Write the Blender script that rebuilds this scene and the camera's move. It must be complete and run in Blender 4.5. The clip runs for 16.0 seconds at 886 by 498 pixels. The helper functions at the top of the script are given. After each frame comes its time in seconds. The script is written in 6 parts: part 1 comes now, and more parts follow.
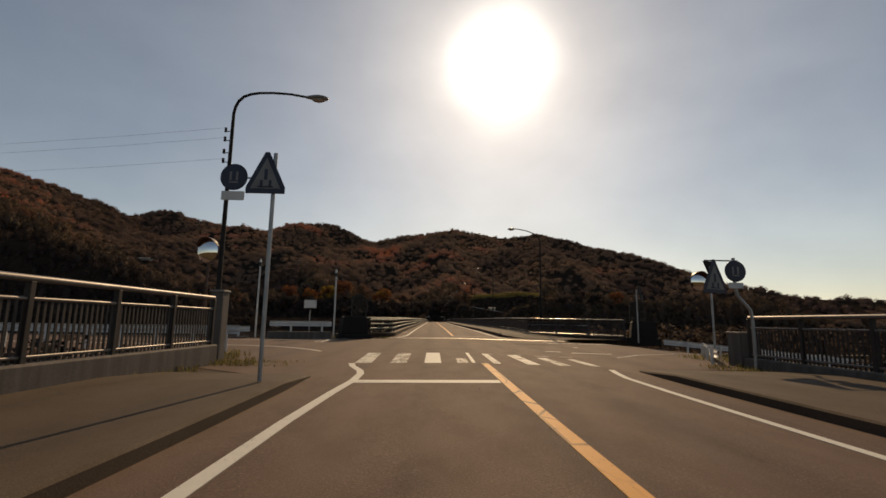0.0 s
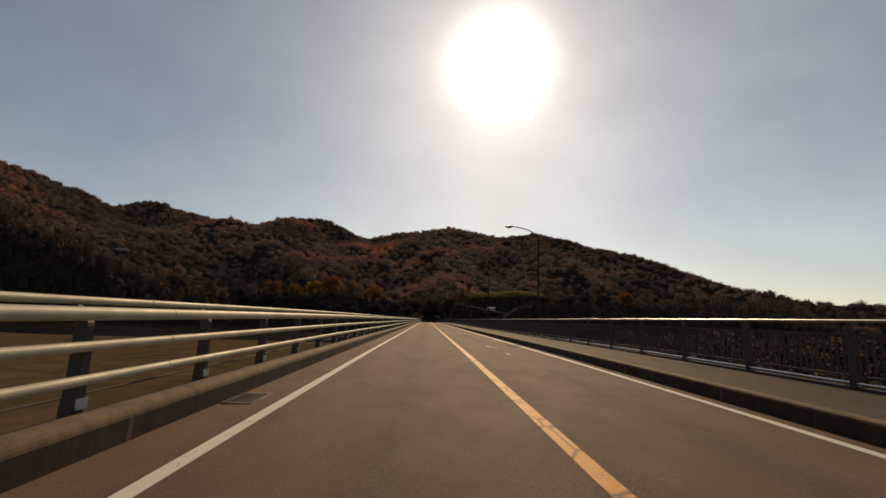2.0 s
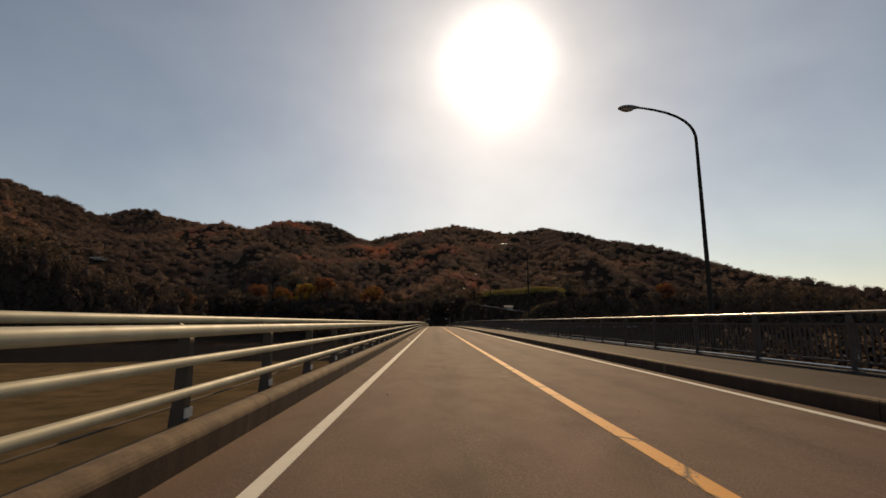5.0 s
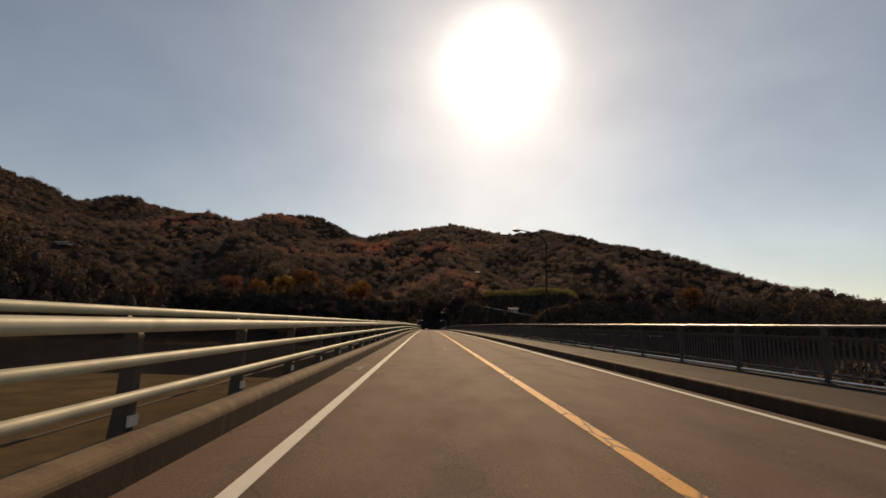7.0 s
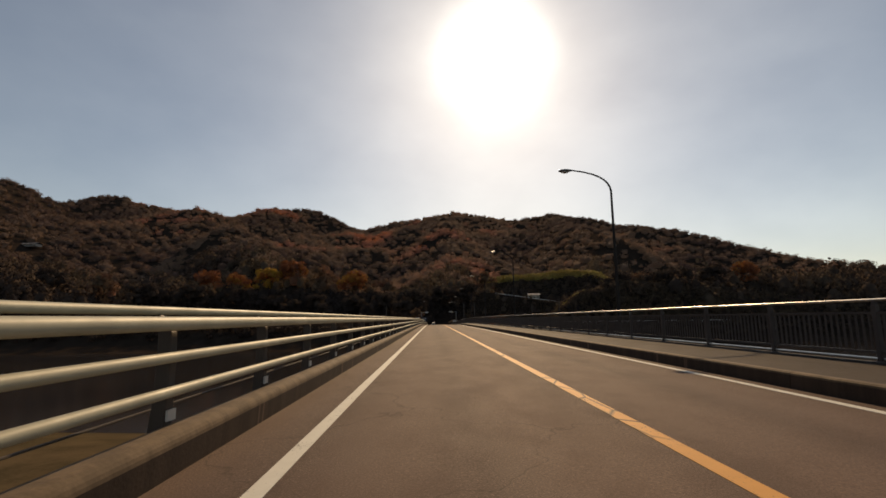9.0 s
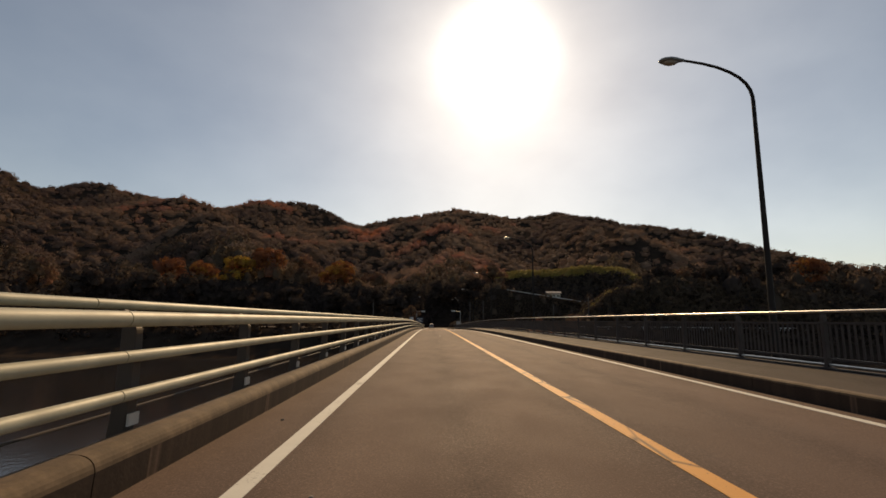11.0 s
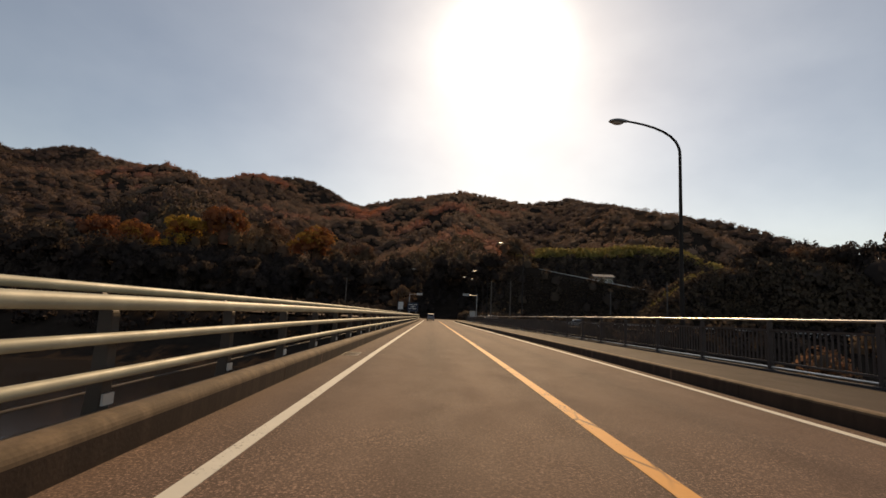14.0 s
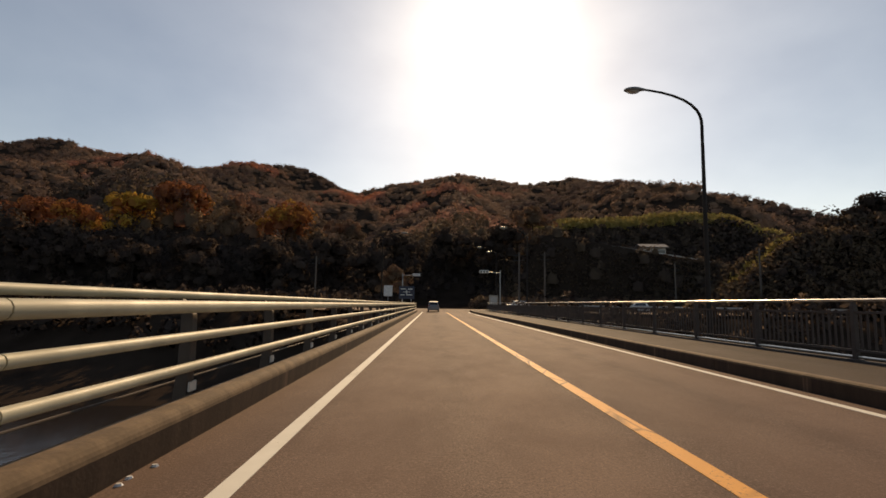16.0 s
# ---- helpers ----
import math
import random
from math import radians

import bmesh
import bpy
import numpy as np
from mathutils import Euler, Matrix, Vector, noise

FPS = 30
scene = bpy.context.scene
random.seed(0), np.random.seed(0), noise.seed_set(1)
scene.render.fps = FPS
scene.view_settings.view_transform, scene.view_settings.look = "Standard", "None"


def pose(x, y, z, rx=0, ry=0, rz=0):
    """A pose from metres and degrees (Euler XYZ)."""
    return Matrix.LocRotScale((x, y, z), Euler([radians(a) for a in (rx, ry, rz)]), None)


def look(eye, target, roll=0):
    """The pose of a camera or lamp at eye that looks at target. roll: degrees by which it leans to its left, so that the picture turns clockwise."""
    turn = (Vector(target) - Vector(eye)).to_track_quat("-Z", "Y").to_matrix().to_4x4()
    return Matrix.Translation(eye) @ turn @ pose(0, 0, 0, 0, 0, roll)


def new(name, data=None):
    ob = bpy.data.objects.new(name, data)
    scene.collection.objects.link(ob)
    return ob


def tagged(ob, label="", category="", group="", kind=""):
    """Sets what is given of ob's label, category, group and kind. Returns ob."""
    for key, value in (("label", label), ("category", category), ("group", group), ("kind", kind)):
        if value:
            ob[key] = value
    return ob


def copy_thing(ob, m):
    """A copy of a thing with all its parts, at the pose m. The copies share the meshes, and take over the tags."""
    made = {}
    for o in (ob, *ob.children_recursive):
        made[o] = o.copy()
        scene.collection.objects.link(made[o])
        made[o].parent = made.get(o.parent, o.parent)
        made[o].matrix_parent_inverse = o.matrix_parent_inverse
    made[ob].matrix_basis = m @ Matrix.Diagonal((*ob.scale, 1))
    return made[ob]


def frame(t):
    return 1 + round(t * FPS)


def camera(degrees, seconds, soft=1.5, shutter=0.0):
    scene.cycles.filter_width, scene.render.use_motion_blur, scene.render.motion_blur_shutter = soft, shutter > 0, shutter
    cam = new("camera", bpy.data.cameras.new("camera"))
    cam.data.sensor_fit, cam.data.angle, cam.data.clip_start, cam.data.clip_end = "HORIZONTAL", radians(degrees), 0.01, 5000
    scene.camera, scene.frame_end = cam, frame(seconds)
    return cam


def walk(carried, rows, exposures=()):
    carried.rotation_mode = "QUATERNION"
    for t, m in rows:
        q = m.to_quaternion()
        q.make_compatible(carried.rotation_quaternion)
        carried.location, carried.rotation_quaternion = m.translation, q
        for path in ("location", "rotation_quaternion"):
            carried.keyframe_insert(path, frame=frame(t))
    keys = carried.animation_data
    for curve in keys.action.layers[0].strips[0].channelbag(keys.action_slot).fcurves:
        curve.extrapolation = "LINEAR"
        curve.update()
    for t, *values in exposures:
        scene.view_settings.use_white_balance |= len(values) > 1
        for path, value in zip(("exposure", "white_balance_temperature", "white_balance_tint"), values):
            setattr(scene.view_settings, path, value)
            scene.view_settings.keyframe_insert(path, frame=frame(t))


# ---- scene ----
cam = camera(85.89, 16.0, soft=1.6)
PATH = [
    (0.0, pose(-1.451, -3.140, 1.212, 98.693, -0.972, -1.245)),
    (0.5, pose(-1.392, 5.485, 1.244, 98.436, -0.848, -1.086)),
    (1.0, pose(-1.370, 14.110, 1.244, 99.113, -0.598, -1.269)),
    (1.5, pose(-1.432, 22.735, 1.333, 98.926, -0.100, -1.884)),
    (2.0, pose(-1.361, 31.360, 1.382, 98.719, -1.921, -1.950)),
    (2.5, pose(-1.391, 39.866, 1.465, 99.093, -2.839, -1.080)),
    (3.0, pose(-1.494, 48.535, 1.519, 99.074, -1.603, -0.166)),
    (3.5, pose(-1.630, 57.547, 1.549, 99.175, 0.440, -0.544)),
    (4.0, pose(-1.786, 66.917, 1.606, 99.041, 0.026, -0.611)),
    (6.5, pose(-2.000, 117.840, 1.859, 98.988, 0.528, -1.975)),
    (7.0, pose(-1.932, 128.819, 1.925, 99.273, -1.619, -1.931)),
    (7.5, pose(-1.907, 140.053, 1.983, 98.829, -2.108, -1.180)),
    (8.0, pose(-1.937, 151.517, 2.056, 98.878, -0.735, -0.941)),
    (8.5, pose(-1.991, 163.247, 2.090, 99.088, 0.385, -1.253)),
    (9.0, pose(-2.054, 174.974, 2.112, 98.354, 0.707, -1.223)),
    (11.5, pose(-1.918, 229.692, 2.147, 98.463, -0.631, -1.477)),
    (12.0, pose(-1.839, 239.850, 2.152, 98.192, -0.111, -1.892)),
    (12.5, pose(-1.797, 249.948, 2.131, 98.283, -1.576, -1.738)),
    (13.0, pose(-1.781, 259.970, 2.098, 98.517, -1.562, -1.481)),
    (13.5, pose(-1.765, 269.849, 2.047, 98.319, -1.440, -1.619)),
    (14.0, pose(-1.742, 279.422, 1.991, 97.074, -2.718, -1.393)),
    (14.5, pose(-1.783, 288.562, 1.909, 96.762, -1.436, -0.996)),
    (15.0, pose(-1.837, 297.043, 1.778, 97.021, -1.075, -1.079)),
    (15.5, pose(-1.893, 305.392, 1.653, 95.752, -0.736, -0.986)),
    (16.0, pose(-1.968, 313.338, 1.513, 95.595, -0.861, -1.306)),
]
walk(cam, PATH, [(0.0, -0.13, 7150, 12), (6.5, 0.01, 7150, 12), (9.0, 0.08, 7150, 12), (12.5, 0.19, 7200, 12), (14.0, 0.29, 7250, 13), (16.0, 0.44, 7250, 13)])

# ---- light ----
SUN_EL, SUN_AZ = radians(30.1), radians(8.2)      # azimuth from +y towards +x
SUN_DIR = Vector((math.sin(SUN_AZ) * math.cos(SUN_EL), math.cos(SUN_AZ) * math.cos(SUN_EL), math.sin(SUN_EL)))
world = bpy.data.worlds.new("sky")
world.use_nodes = True
scene.world = world
wn, wl = world.node_tree.nodes, world.node_tree.links
sky = wn.new("ShaderNodeTexSky")
sky.sky_type, sky.sun_disc = "NISHITA", False
sky.sun_elevation, sky.sun_rotation = SUN_EL, SUN_AZ
sky.air_density, sky.dust_density, sky.ozone_density, sky.altitude = 1.0, 0.6, 1.0, 50


def wmath(op, a, b=0.0):
    x = wn.new("ShaderNodeMath")
    x.operation = op
    for sock, v in zip(x.inputs, (a, b)):
        if isinstance(v, (int, float)):
            sock.default_value = v
        else:
            wl.new(v, sock)
    return x.outputs[0]


# thin high haze: a glow round the sun and faint streaks of cirrus
way = wn.new("ShaderNodeTexCoord").outputs["Generated"]
dot = wn.new("ShaderNodeVectorMath")
dot.operation = "DOT_PRODUCT"
wl.new(way, dot.inputs[0])
dot.inputs[1].default_value = SUN_DIR
angle = wmath("ARCCOSINE", wmath("MINIMUM", dot.outputs["Value"], 0.99999))
core = wmath("MULTIPLY", wmath("EXPONENT", wmath("MULTIPLY", wmath("POWER", wmath("DIVIDE", angle, 0.071), 2.0), -1.0)), 40.0)
halo = wmath("MULTIPLY", wmath("EXPONENT", wmath("DIVIDE", angle, -0.17)), 2.5)
wide = wmath("MULTIPLY", wmath("EXPONENT", wmath("DIVIDE", angle, -0.9)), 3.0)
mp = wn.new("ShaderNodeMapping")
mp.inputs["Scale"].default_value = (2.0, 2.0, 3.4)
wl.new(way, mp.inputs["Vector"])
cir = wn.new("ShaderNodeTexNoise")
cir.inputs["Scale"].default_value, cir.inputs["Detail"].default_value = 2.6, 5
wl.new(mp.outputs[0], cir.inputs["Vector"])
streak = wmath("ADD", 0.45, wmath("MULTIPLY", cir.outputs["Fac"], 1.1))
up = wn.new("ShaderNodeSeparateXYZ")
wl.new(way, up.inputs[0])
haze = wmath("MULTIPLY", wmath("EXPONENT", wmath("DIVIDE", wmath("ABSOLUTE", up.outputs["Z"]), -0.20)), 2.9)
west = wmath("ADD", 0.97, wmath("MULTIPLY", up.outputs["X"], 0.26))
glow = wmath("MULTIPLY", wmath("MULTIPLY", wmath("ADD", core, wmath("ADD", halo, wmath("ADD", wide, haze))), streak), west)
tint = wn.new("ShaderNodeVectorMath")
tint.operation = "SCALE"
tint.inputs[0].default_value = (0.97, 1.0, 0.945)
wl.new(glow, tint.inputs["Scale"])
both = wn.new("ShaderNodeVectorMath")
wl.new(sky.outputs[0], both.inputs[0])
wl.new(tint.outputs[0], both.inputs[1])
wl.new(both.outputs[0], wn["Background"].inputs[0])
wn["Background"].inputs[1].default_value = 0.057
sun = new("sun", bpy.data.lights.new("sun", "SUN"))
sun.data.energy, sun.data.angle, sun.data.color = 3.2, radians(0.6), (1.0, 0.73, 0.44)
sun.matrix_world = look(SUN_DIR * 300, (0, 0, 0))

KNOTS = [-0.12, 0.00, 0.17, 0.36, 0.46, 0.57, 0.67, 0.80, 0.92, 1.02, 1.04, 1.05, 1.03, 0.98, 0.78, 0.43, 0.05, -0.32, -0.69, -1.06, -1.43]   # road height every 22 m from y = -20


def road_z(y):
    """Height of the road's crown line at y."""
    u = min(max((y - 2) / 22 + 1, 1.0), len(KNOTS) - 3.001)
    i = int(u)
    f = u - i
    a, b, c, e = KNOTS[i - 1:i + 3]
    return 0.5 * (2 * b + (c - a) * f + (2 * a - 5 * b + 4 * c - e) * f * f + (3 * b - 3 * c + e - a) * f ** 3)


def surf_z(x, y):
    """Road surface with its crossfall."""
    return road_z(y) - 0.015 * min(abs(x), 5.0)


# ---- materials ----
class Nodes:
    """Small builder of one node material."""

    def __init__(self, name, rough=0.6, metal=0.0, spec=0.5):
        self.m = bpy.data.materials.new(name)
        self.m.use_nodes = True
        self.n, self.l = self.m.node_tree.nodes, self.m.node_tree.links
        self.b = self.n["Principled BSDF"]
        self.b.inputs["Roughness"].default_value = rough
        self.b.inputs["Metallic"].default_value = metal
        self.b.inputs["Specular IOR Level"].default_value = spec
        self.pos = self.n.new("ShaderNodeNewGeometry").outputs["Position"]

    def noise(self, scale, detail=4, stretch=(1, 1, 1), rough=0.55):
        mp = self.n.new("ShaderNodeMapping")
        mp.inputs["Scale"].default_value = stretch
        self.l.new(self.pos, mp.inputs["Vector"])
        t = self.n.new("ShaderNodeTexNoise")
        t.inputs["Scale"].default_value, t.inputs["Detail"].default_value = scale, detail
        t.inputs["Roughness"].default_value = rough
        self.l.new(mp.outputs[0], t.inputs["Vector"])
        return t.outputs["Fac"]

    def ramp(self, fac, stops):
        r = self.n.new("ShaderNodeValToRGB")
        el = r.color_ramp.elements
        while len(el) < len(stops):
            el.new(0.5)
        for e, (p, c) in zip(el, stops):
            e.position, e.color = p, (*c, 1) if len(c) == 3 else c
        self.l.new(fac, r.inputs[0])
        return r.outputs[0]

    def mix(self, fac, a, b, kind="MIX"):
        x = self.n.new("ShaderNodeMix")
        x.data_type, x.blend_type = "RGBA", kind
        for sock, v in ((x.inputs[0], fac), (x.inputs[6], a), (x.inputs[7], b)):
            if isinstance(v, (int, float)):
                sock.default_value = v
            elif isinstance(v, tuple):
                sock.default_value = (*v, 1)
            else:
                self.l.new(v, sock)
        return x.outputs[2]

    def math(self, op, a, b=0.0, c=0.0):
        x = self.n.new("ShaderNodeMath")
        x.operation = op
        for sock, v in zip(x.inputs, (a, b, c)):
            if isinstance(v, (int, float)):
                sock.default_value = v
            else:
                self.l.new(v, sock)
        return x.outputs[0]

    def axis(self, i):
        s = self.n.new("ShaderNodeSeparateXYZ")
        self.l.new(self.pos, s.inputs[0])
        return s.outputs[i]

    def island(self):
        return self.n.new("ShaderNodeNewGeometry").outputs["Random Per Island"]

    def random(self):
        return self.n.new("ShaderNodeObjectInfo").outputs["Random"]

    def color(self, c):
        if isinstance(c, tuple):
            self.b.inputs["Base Color"].default_value = (*c, 1)
        else:
            self.l.new(c, self.b.inputs["Base Color"])
        return self

    def rough(self, f, lo, hi):
        r = self.n.new("ShaderNodeMapRange")
        r.inputs[3].default_value, r.inputs[4].default_value = lo, hi
        self.l.new(f, r.inputs[0])
        self.l.new(r.outputs[0], self.b.inputs["Roughness"])
        return self

    def bump(self, h, strength=0.3, dist=0.01):
        b = self.n.new("ShaderNodeBump")
        b.inputs["Strength"].default_value, b.inputs["Distance"].default_value = strength, dist
        self.l.new(h, b.inputs["Height"])
        self.l.new(b.outputs[0], self.b.inputs["Normal"])
        return self


def mat_asphalt(name, base, warm):
    """Old asphalt: stones in binder, blotches, wheel tracks, thin cracks."""
    k = Nodes(name, 0.85, spec=0.18)
    grain, stones = k.noise(160, 2), k.noise(55, 3, rough=0.7)
    patch = k.noise(0.30, 5, (1, 0.22, 1))
    blot = k.noise(1.7, 5, (1, 0.5, 1), 0.65)
    c = k.ramp(patch, [(0.3, tuple(v * 0.82 for v in base)), (0.7, tuple(v * 1.18 for v in warm))])
    c = k.mix(k.ramp(stones, [(0.54, (0, 0, 0)), (0.65, (0.45,) * 3)]), c, tuple(v * 2.4 for v in warm))
    c = k.mix(k.ramp(stones, [(0.36, (0.7,) * 3), (0.47, (0, 0, 0))]), c, tuple(v * 0.35 for v in base))
    c = k.mix(k.ramp(grain, [(0.35, (0.5,) * 3), (0.6, (0, 0, 0))]), c, tuple(v * 0.55 for v in base))
    c = k.mix(k.ramp(blot, [(0.36, (0.38,) * 3), (0.55, (0, 0, 0))]), c, tuple(v * 0.62 for v in base))
    # paler between the wheel tracks
    dust = k.math("ABSOLUTE", k.math("SINE", k.math("MULTIPLY", k.axis(0), 1.9)))
    c = k.mix(k.math("MULTIPLY", dust, 0.34), c, tuple(v * 1.4 for v in warm))
    vor = k.n.new("ShaderNodeTexVoronoi")
    vor.feature = "DISTANCE_TO_EDGE"
    vor.inputs["Scale"].default_value = 0.33
    wob = k.n.new("ShaderNodeVectorMath")
    wob.operation = "MULTIPLY_ADD"
    tex = k.n.new("ShaderNodeTexNoise")
    tex.inputs["Scale"].default_value, tex.inputs["Detail"].default_value = 1.1, 4
    k.l.new(k.pos, tex.inputs["Vector"])
    k.l.new(tex.outputs["Color"], wob.inputs[0])
    wob.inputs[1].default_value = (1.6, 1.6, 0)
    k.l.new(k.pos, wob.inputs[2])
    k.l.new(wob.outputs[0], vor.inputs["Vector"])
    gate = k.ramp(k.noise(0.16, 2), [(0.52, (0, 0, 0)), (0.60, (1, 1, 1))])
    crack = k.math("MULTIPLY", k.ramp(vor.outputs["Distance"], [(0.0, (1, 1, 1)), (0.006, (0, 0, 0))]), gate)
    c = k.mix(k.math("MULTIPLY", crack, 0.45), c, tuple(v * 0.25 for v in base))
    # a stretch of older, ravelled surfacing with bare stones
    y = k.axis(1)
    rav = k.math("MULTIPLY", k.ramp(k.math("DIVIDE", y, 400.0), [(0.672, (0, 0, 0)), (0.682, (1, 1, 1)), (0.704, (1, 1, 1)), (0.716, (0, 0, 0))]), k.ramp(k.noise(0.9, 3), [(0.35, (0.25,) * 3), (0.6, (1, 1, 1))]))
    bare = k.noise(42, 4, rough=0.75)
    c = k.mix(k.math("MULTIPLY", rav, k.ramp(bare, [(0.55, (0, 0, 0)), (0.62, (0.95,) * 3)])), c, tuple(v * 3.9 for v in warm))
    c = k.mix(k.math("MULTIPLY", rav, k.ramp(bare, [(0.38, (0.9,) * 3), (0.46, (0, 0, 0))])), c, tuple(v * 0.25 for v in base))
    k.color(c).rough(blot, 0.95, 0.75).bump(stones, 0.6, 0.006)
    return k.m


def mat_concrete(name, base, stain=0.5, rough=0.85, lime=False):
    k = Nodes(name, rough, spec=0.25)
    a, b = k.noise(1.3, 5), k.noise(30, 4)
    streak = k.noise(4.5, 4, (1, 1, 0.10))
    c = k.ramp(a, [(0.25, tuple(v * 0.72 for v in base)), (0.75, tuple(v * 1.12 for v in base))])
    c = k.mix(k.ramp(streak, [(0.42, (stain,) * 3), (0.62, (0, 0, 0))]), c, tuple(v * 0.4 for v in base))
    c = k.mix(0.25, c, k.ramp(b, [(0.3, tuple(v * 0.6 for v in base)), (0.7, tuple(v * 1.3 for v in base))]))
    if lime:
        # thin pale runs of lime, a metre or two apart
        run = k.ramp(k.noise(2.1, 2, (0.0, 1.0, 0.03)), [(0.63, (0, 0, 0)), (0.66, (0.6,) * 3), (0.70, (0, 0, 0))])
        c = k.mix(run, c, tuple(v * 3.2 for v in base))
    k.color(c).bump(b, 0.4, 0.006)
    return k.m


def mat_paint(name, base, rough=0.45, metal=0.0, dirt=0.35, spec=0.5):
    k = Nodes(name, rough, metal, spec)
    a, b = k.noise(2.5, 5), k.noise(45, 3)
    c = k.mix(k.ramp(a, [(0.45, (dirt,) * 3), (0.7, (0, 0, 0))]), base, tuple(v * 0.45 for v in base))
    c = k.mix(k.math("MULTIPLY", b, 0.25), c, tuple(v * 0.6 for v in base))
    k.color(c).rough(a, rough * 1.35, rough * 0.85).bump(b, 0.08, 0.002)
    return k.m


def mat_line(name, base, wear, ground, crack=0.0, streaky=False):
    k = Nodes(name, 0.7, spec=0.3)
    w = k.math("MULTIPLY_ADD", k.noise(34, 4), 0.55, k.math("MULTIPLY", k.noise(1.6, 4), 0.45))
    if streaky:
        w = k.math("MULTIPLY_ADD", k.noise(9, 5, (1, 0.14, 1), 0.7), 0.6, k.math("MULTIPLY", k.noise(1.1, 3), 0.4))
        f = k.ramp(w, [(wear - 0.07, (1, 1, 1)), (wear + 0.10, (0.12,) * 3)])
    else:
        f = k.ramp(w, [(wear - 0.03, (1, 1, 1)), (wear + 0.05, (0, 0, 0))])
    c = k.mix(k.math("MULTIPLY", k.noise(6, 4), 0.35), base, tuple(v * 0.55 for v in base))
    c = k.mix(f, c, ground)
    if crack:
        vor = k.n.new("ShaderNodeTexVoronoi")
        vor.feature = "DISTANCE_TO_EDGE"
        vor.inputs["Scale"].default_value = 2.6
        mp = k.n.new("ShaderNodeMapping")
        mp.inputs["Scale"].default_value = (1.0, 0.35, 1.0)
        k.l.new(k.pos, mp.inputs["Vector"])
        k.l.new(mp.outputs[0], vor.inputs["Vector"])
        gate = k.ramp(k.noise(0.35, 2), [(0.40, (0, 0, 0)), (0.55, (1, 1, 1))])
        line_f = k.math("MULTIPLY", k.ramp(vor.outputs["Distance"], [(0.0, (1, 1, 1)), (0.055, (0, 0, 0))]), gate)
        c = k.mix(k.math("MULTIPLY", line_f, crack), c, tuple(v * 0.3 for v in ground))
    k.color(c).bump(k.noise(70, 3), 0.3, 0.003)
    return k.m


def mat_leaves(name, stops, trans=0.42):
    k = Nodes(name, 0.9, spec=0.02)
    at = k.n.new("ShaderNodeAttribute")
    at.attribute_name = "tint"
    t = k.math("ADD", at.outputs["Fac"], k.math("MULTIPLY_ADD", k.island(), 0.05, -0.025))
    c = k.ramp(t, stops)
    k.color(c)
    tr = k.n.new("ShaderNodeBsdfTranslucent")
    k.l.new(c, tr.inputs[0])
    mx = k.n.new("ShaderNodeMixShader")
    # thin autumn leaves let light through, dark evergreen leaves hardly do
    thin = k.n.new("ShaderNodeMapRange")
    thin.inputs[2].default_value = 0.35
    thin.inputs[3].default_value, thin.inputs[4].default_value = trans * 0.2, trans
    k.l.new(t, thin.inputs[0])
    k.l.new(thin.outputs[0], mx.inputs[0])
    out = k.n["Material Output"]
    k.l.new(k.b.outputs[0], mx.inputs[1])
    k.l.new(tr.outputs[0], mx.inputs[2])
    k.l.new(mx.outputs[0], out.inputs[0])
    return k.m


ASPHALT = mat_asphalt("asphalt", (0.095, 0.061, 0.048), (0.126, 0.081, 0.059))
ASPHALT_WALK = mat_asphalt("asphalt_walk", (0.040, 0.028, 0.020), (0.054, 0.038, 0.027))
PAVEMENT_DARK = mat_asphalt("pavement_dark_dirt", (0.058, 0.041, 0.028), (0.084, 0.060, 0.040))
CONCRETE = mat_concrete("concrete", (0.34, 0.30, 0.25))
CONCRETE_DARK = mat_concrete("concrete_weathered", (0.15, 0.13, 0.115), 0.7)
# kerb face: stains and lime runs, mixed darker than the top for shade
KERB_FACE = mat_concrete("kerb_face_stained_shaded", (0.062, 0.039, 0.026), 0.65, lime=True)
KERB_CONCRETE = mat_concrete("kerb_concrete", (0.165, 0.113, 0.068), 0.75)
STONE_DARK = mat_concrete("dark_stone", (0.018, 0.016, 0.015), 0.4, 0.8)
RAIL_PAINT = mat_paint("rail_cream_paint", (0.50, 0.47, 0.34), 0.5, spec=0.3, dirt=0.45)
POST_PAINT = mat_paint("rail_post_brown", (0.098, 0.076, 0.062), 0.6, spec=0.2)
PLATE_PAINT = mat_paint("base_plate_grey", (0.62, 0.58, 0.52), 0.4)
FENCE_DARK = mat_paint("footway_fence_dark", (0.050, 0.040, 0.034), 0.55, spec=0.25)
# plinth mixed near black to stand in for the shade under the railing
PLINTH_DARK = mat_concrete("plinth_shade_dark", (0.050, 0.040, 0.034), 0.6)
RAIL_BROWN = mat_paint("footway_rail_brown", (0.088, 0.068, 0.060), 0.5, spec=0.25)
STEEL = mat_paint("steel_galvanised", (0.42, 0.42, 0.42), 0.42, 0.7)
LAMP_HEAD = mat_paint("lamp_head_grey", (0.30, 0.30, 0.29), 0.32, 0.4)
LAMP_DARK = mat_paint("lamp_dark_paint", (0.030, 0.024, 0.021), 0.6, spec=0.2)
WHITE_PAINT = mat_paint("white_enamel", (0.72, 0.72, 0.70), 0.4)
FENCE_PIPE = mat_paint("fence_pipe_worn", (0.19, 0.16, 0.14), 0.42, 0.25)
# sign white greyed: the backlit faces' shade is put into the colour
SIGN_PALE = mat_paint("sign_shaded_white", (0.22, 0.22, 0.22), 0.5)
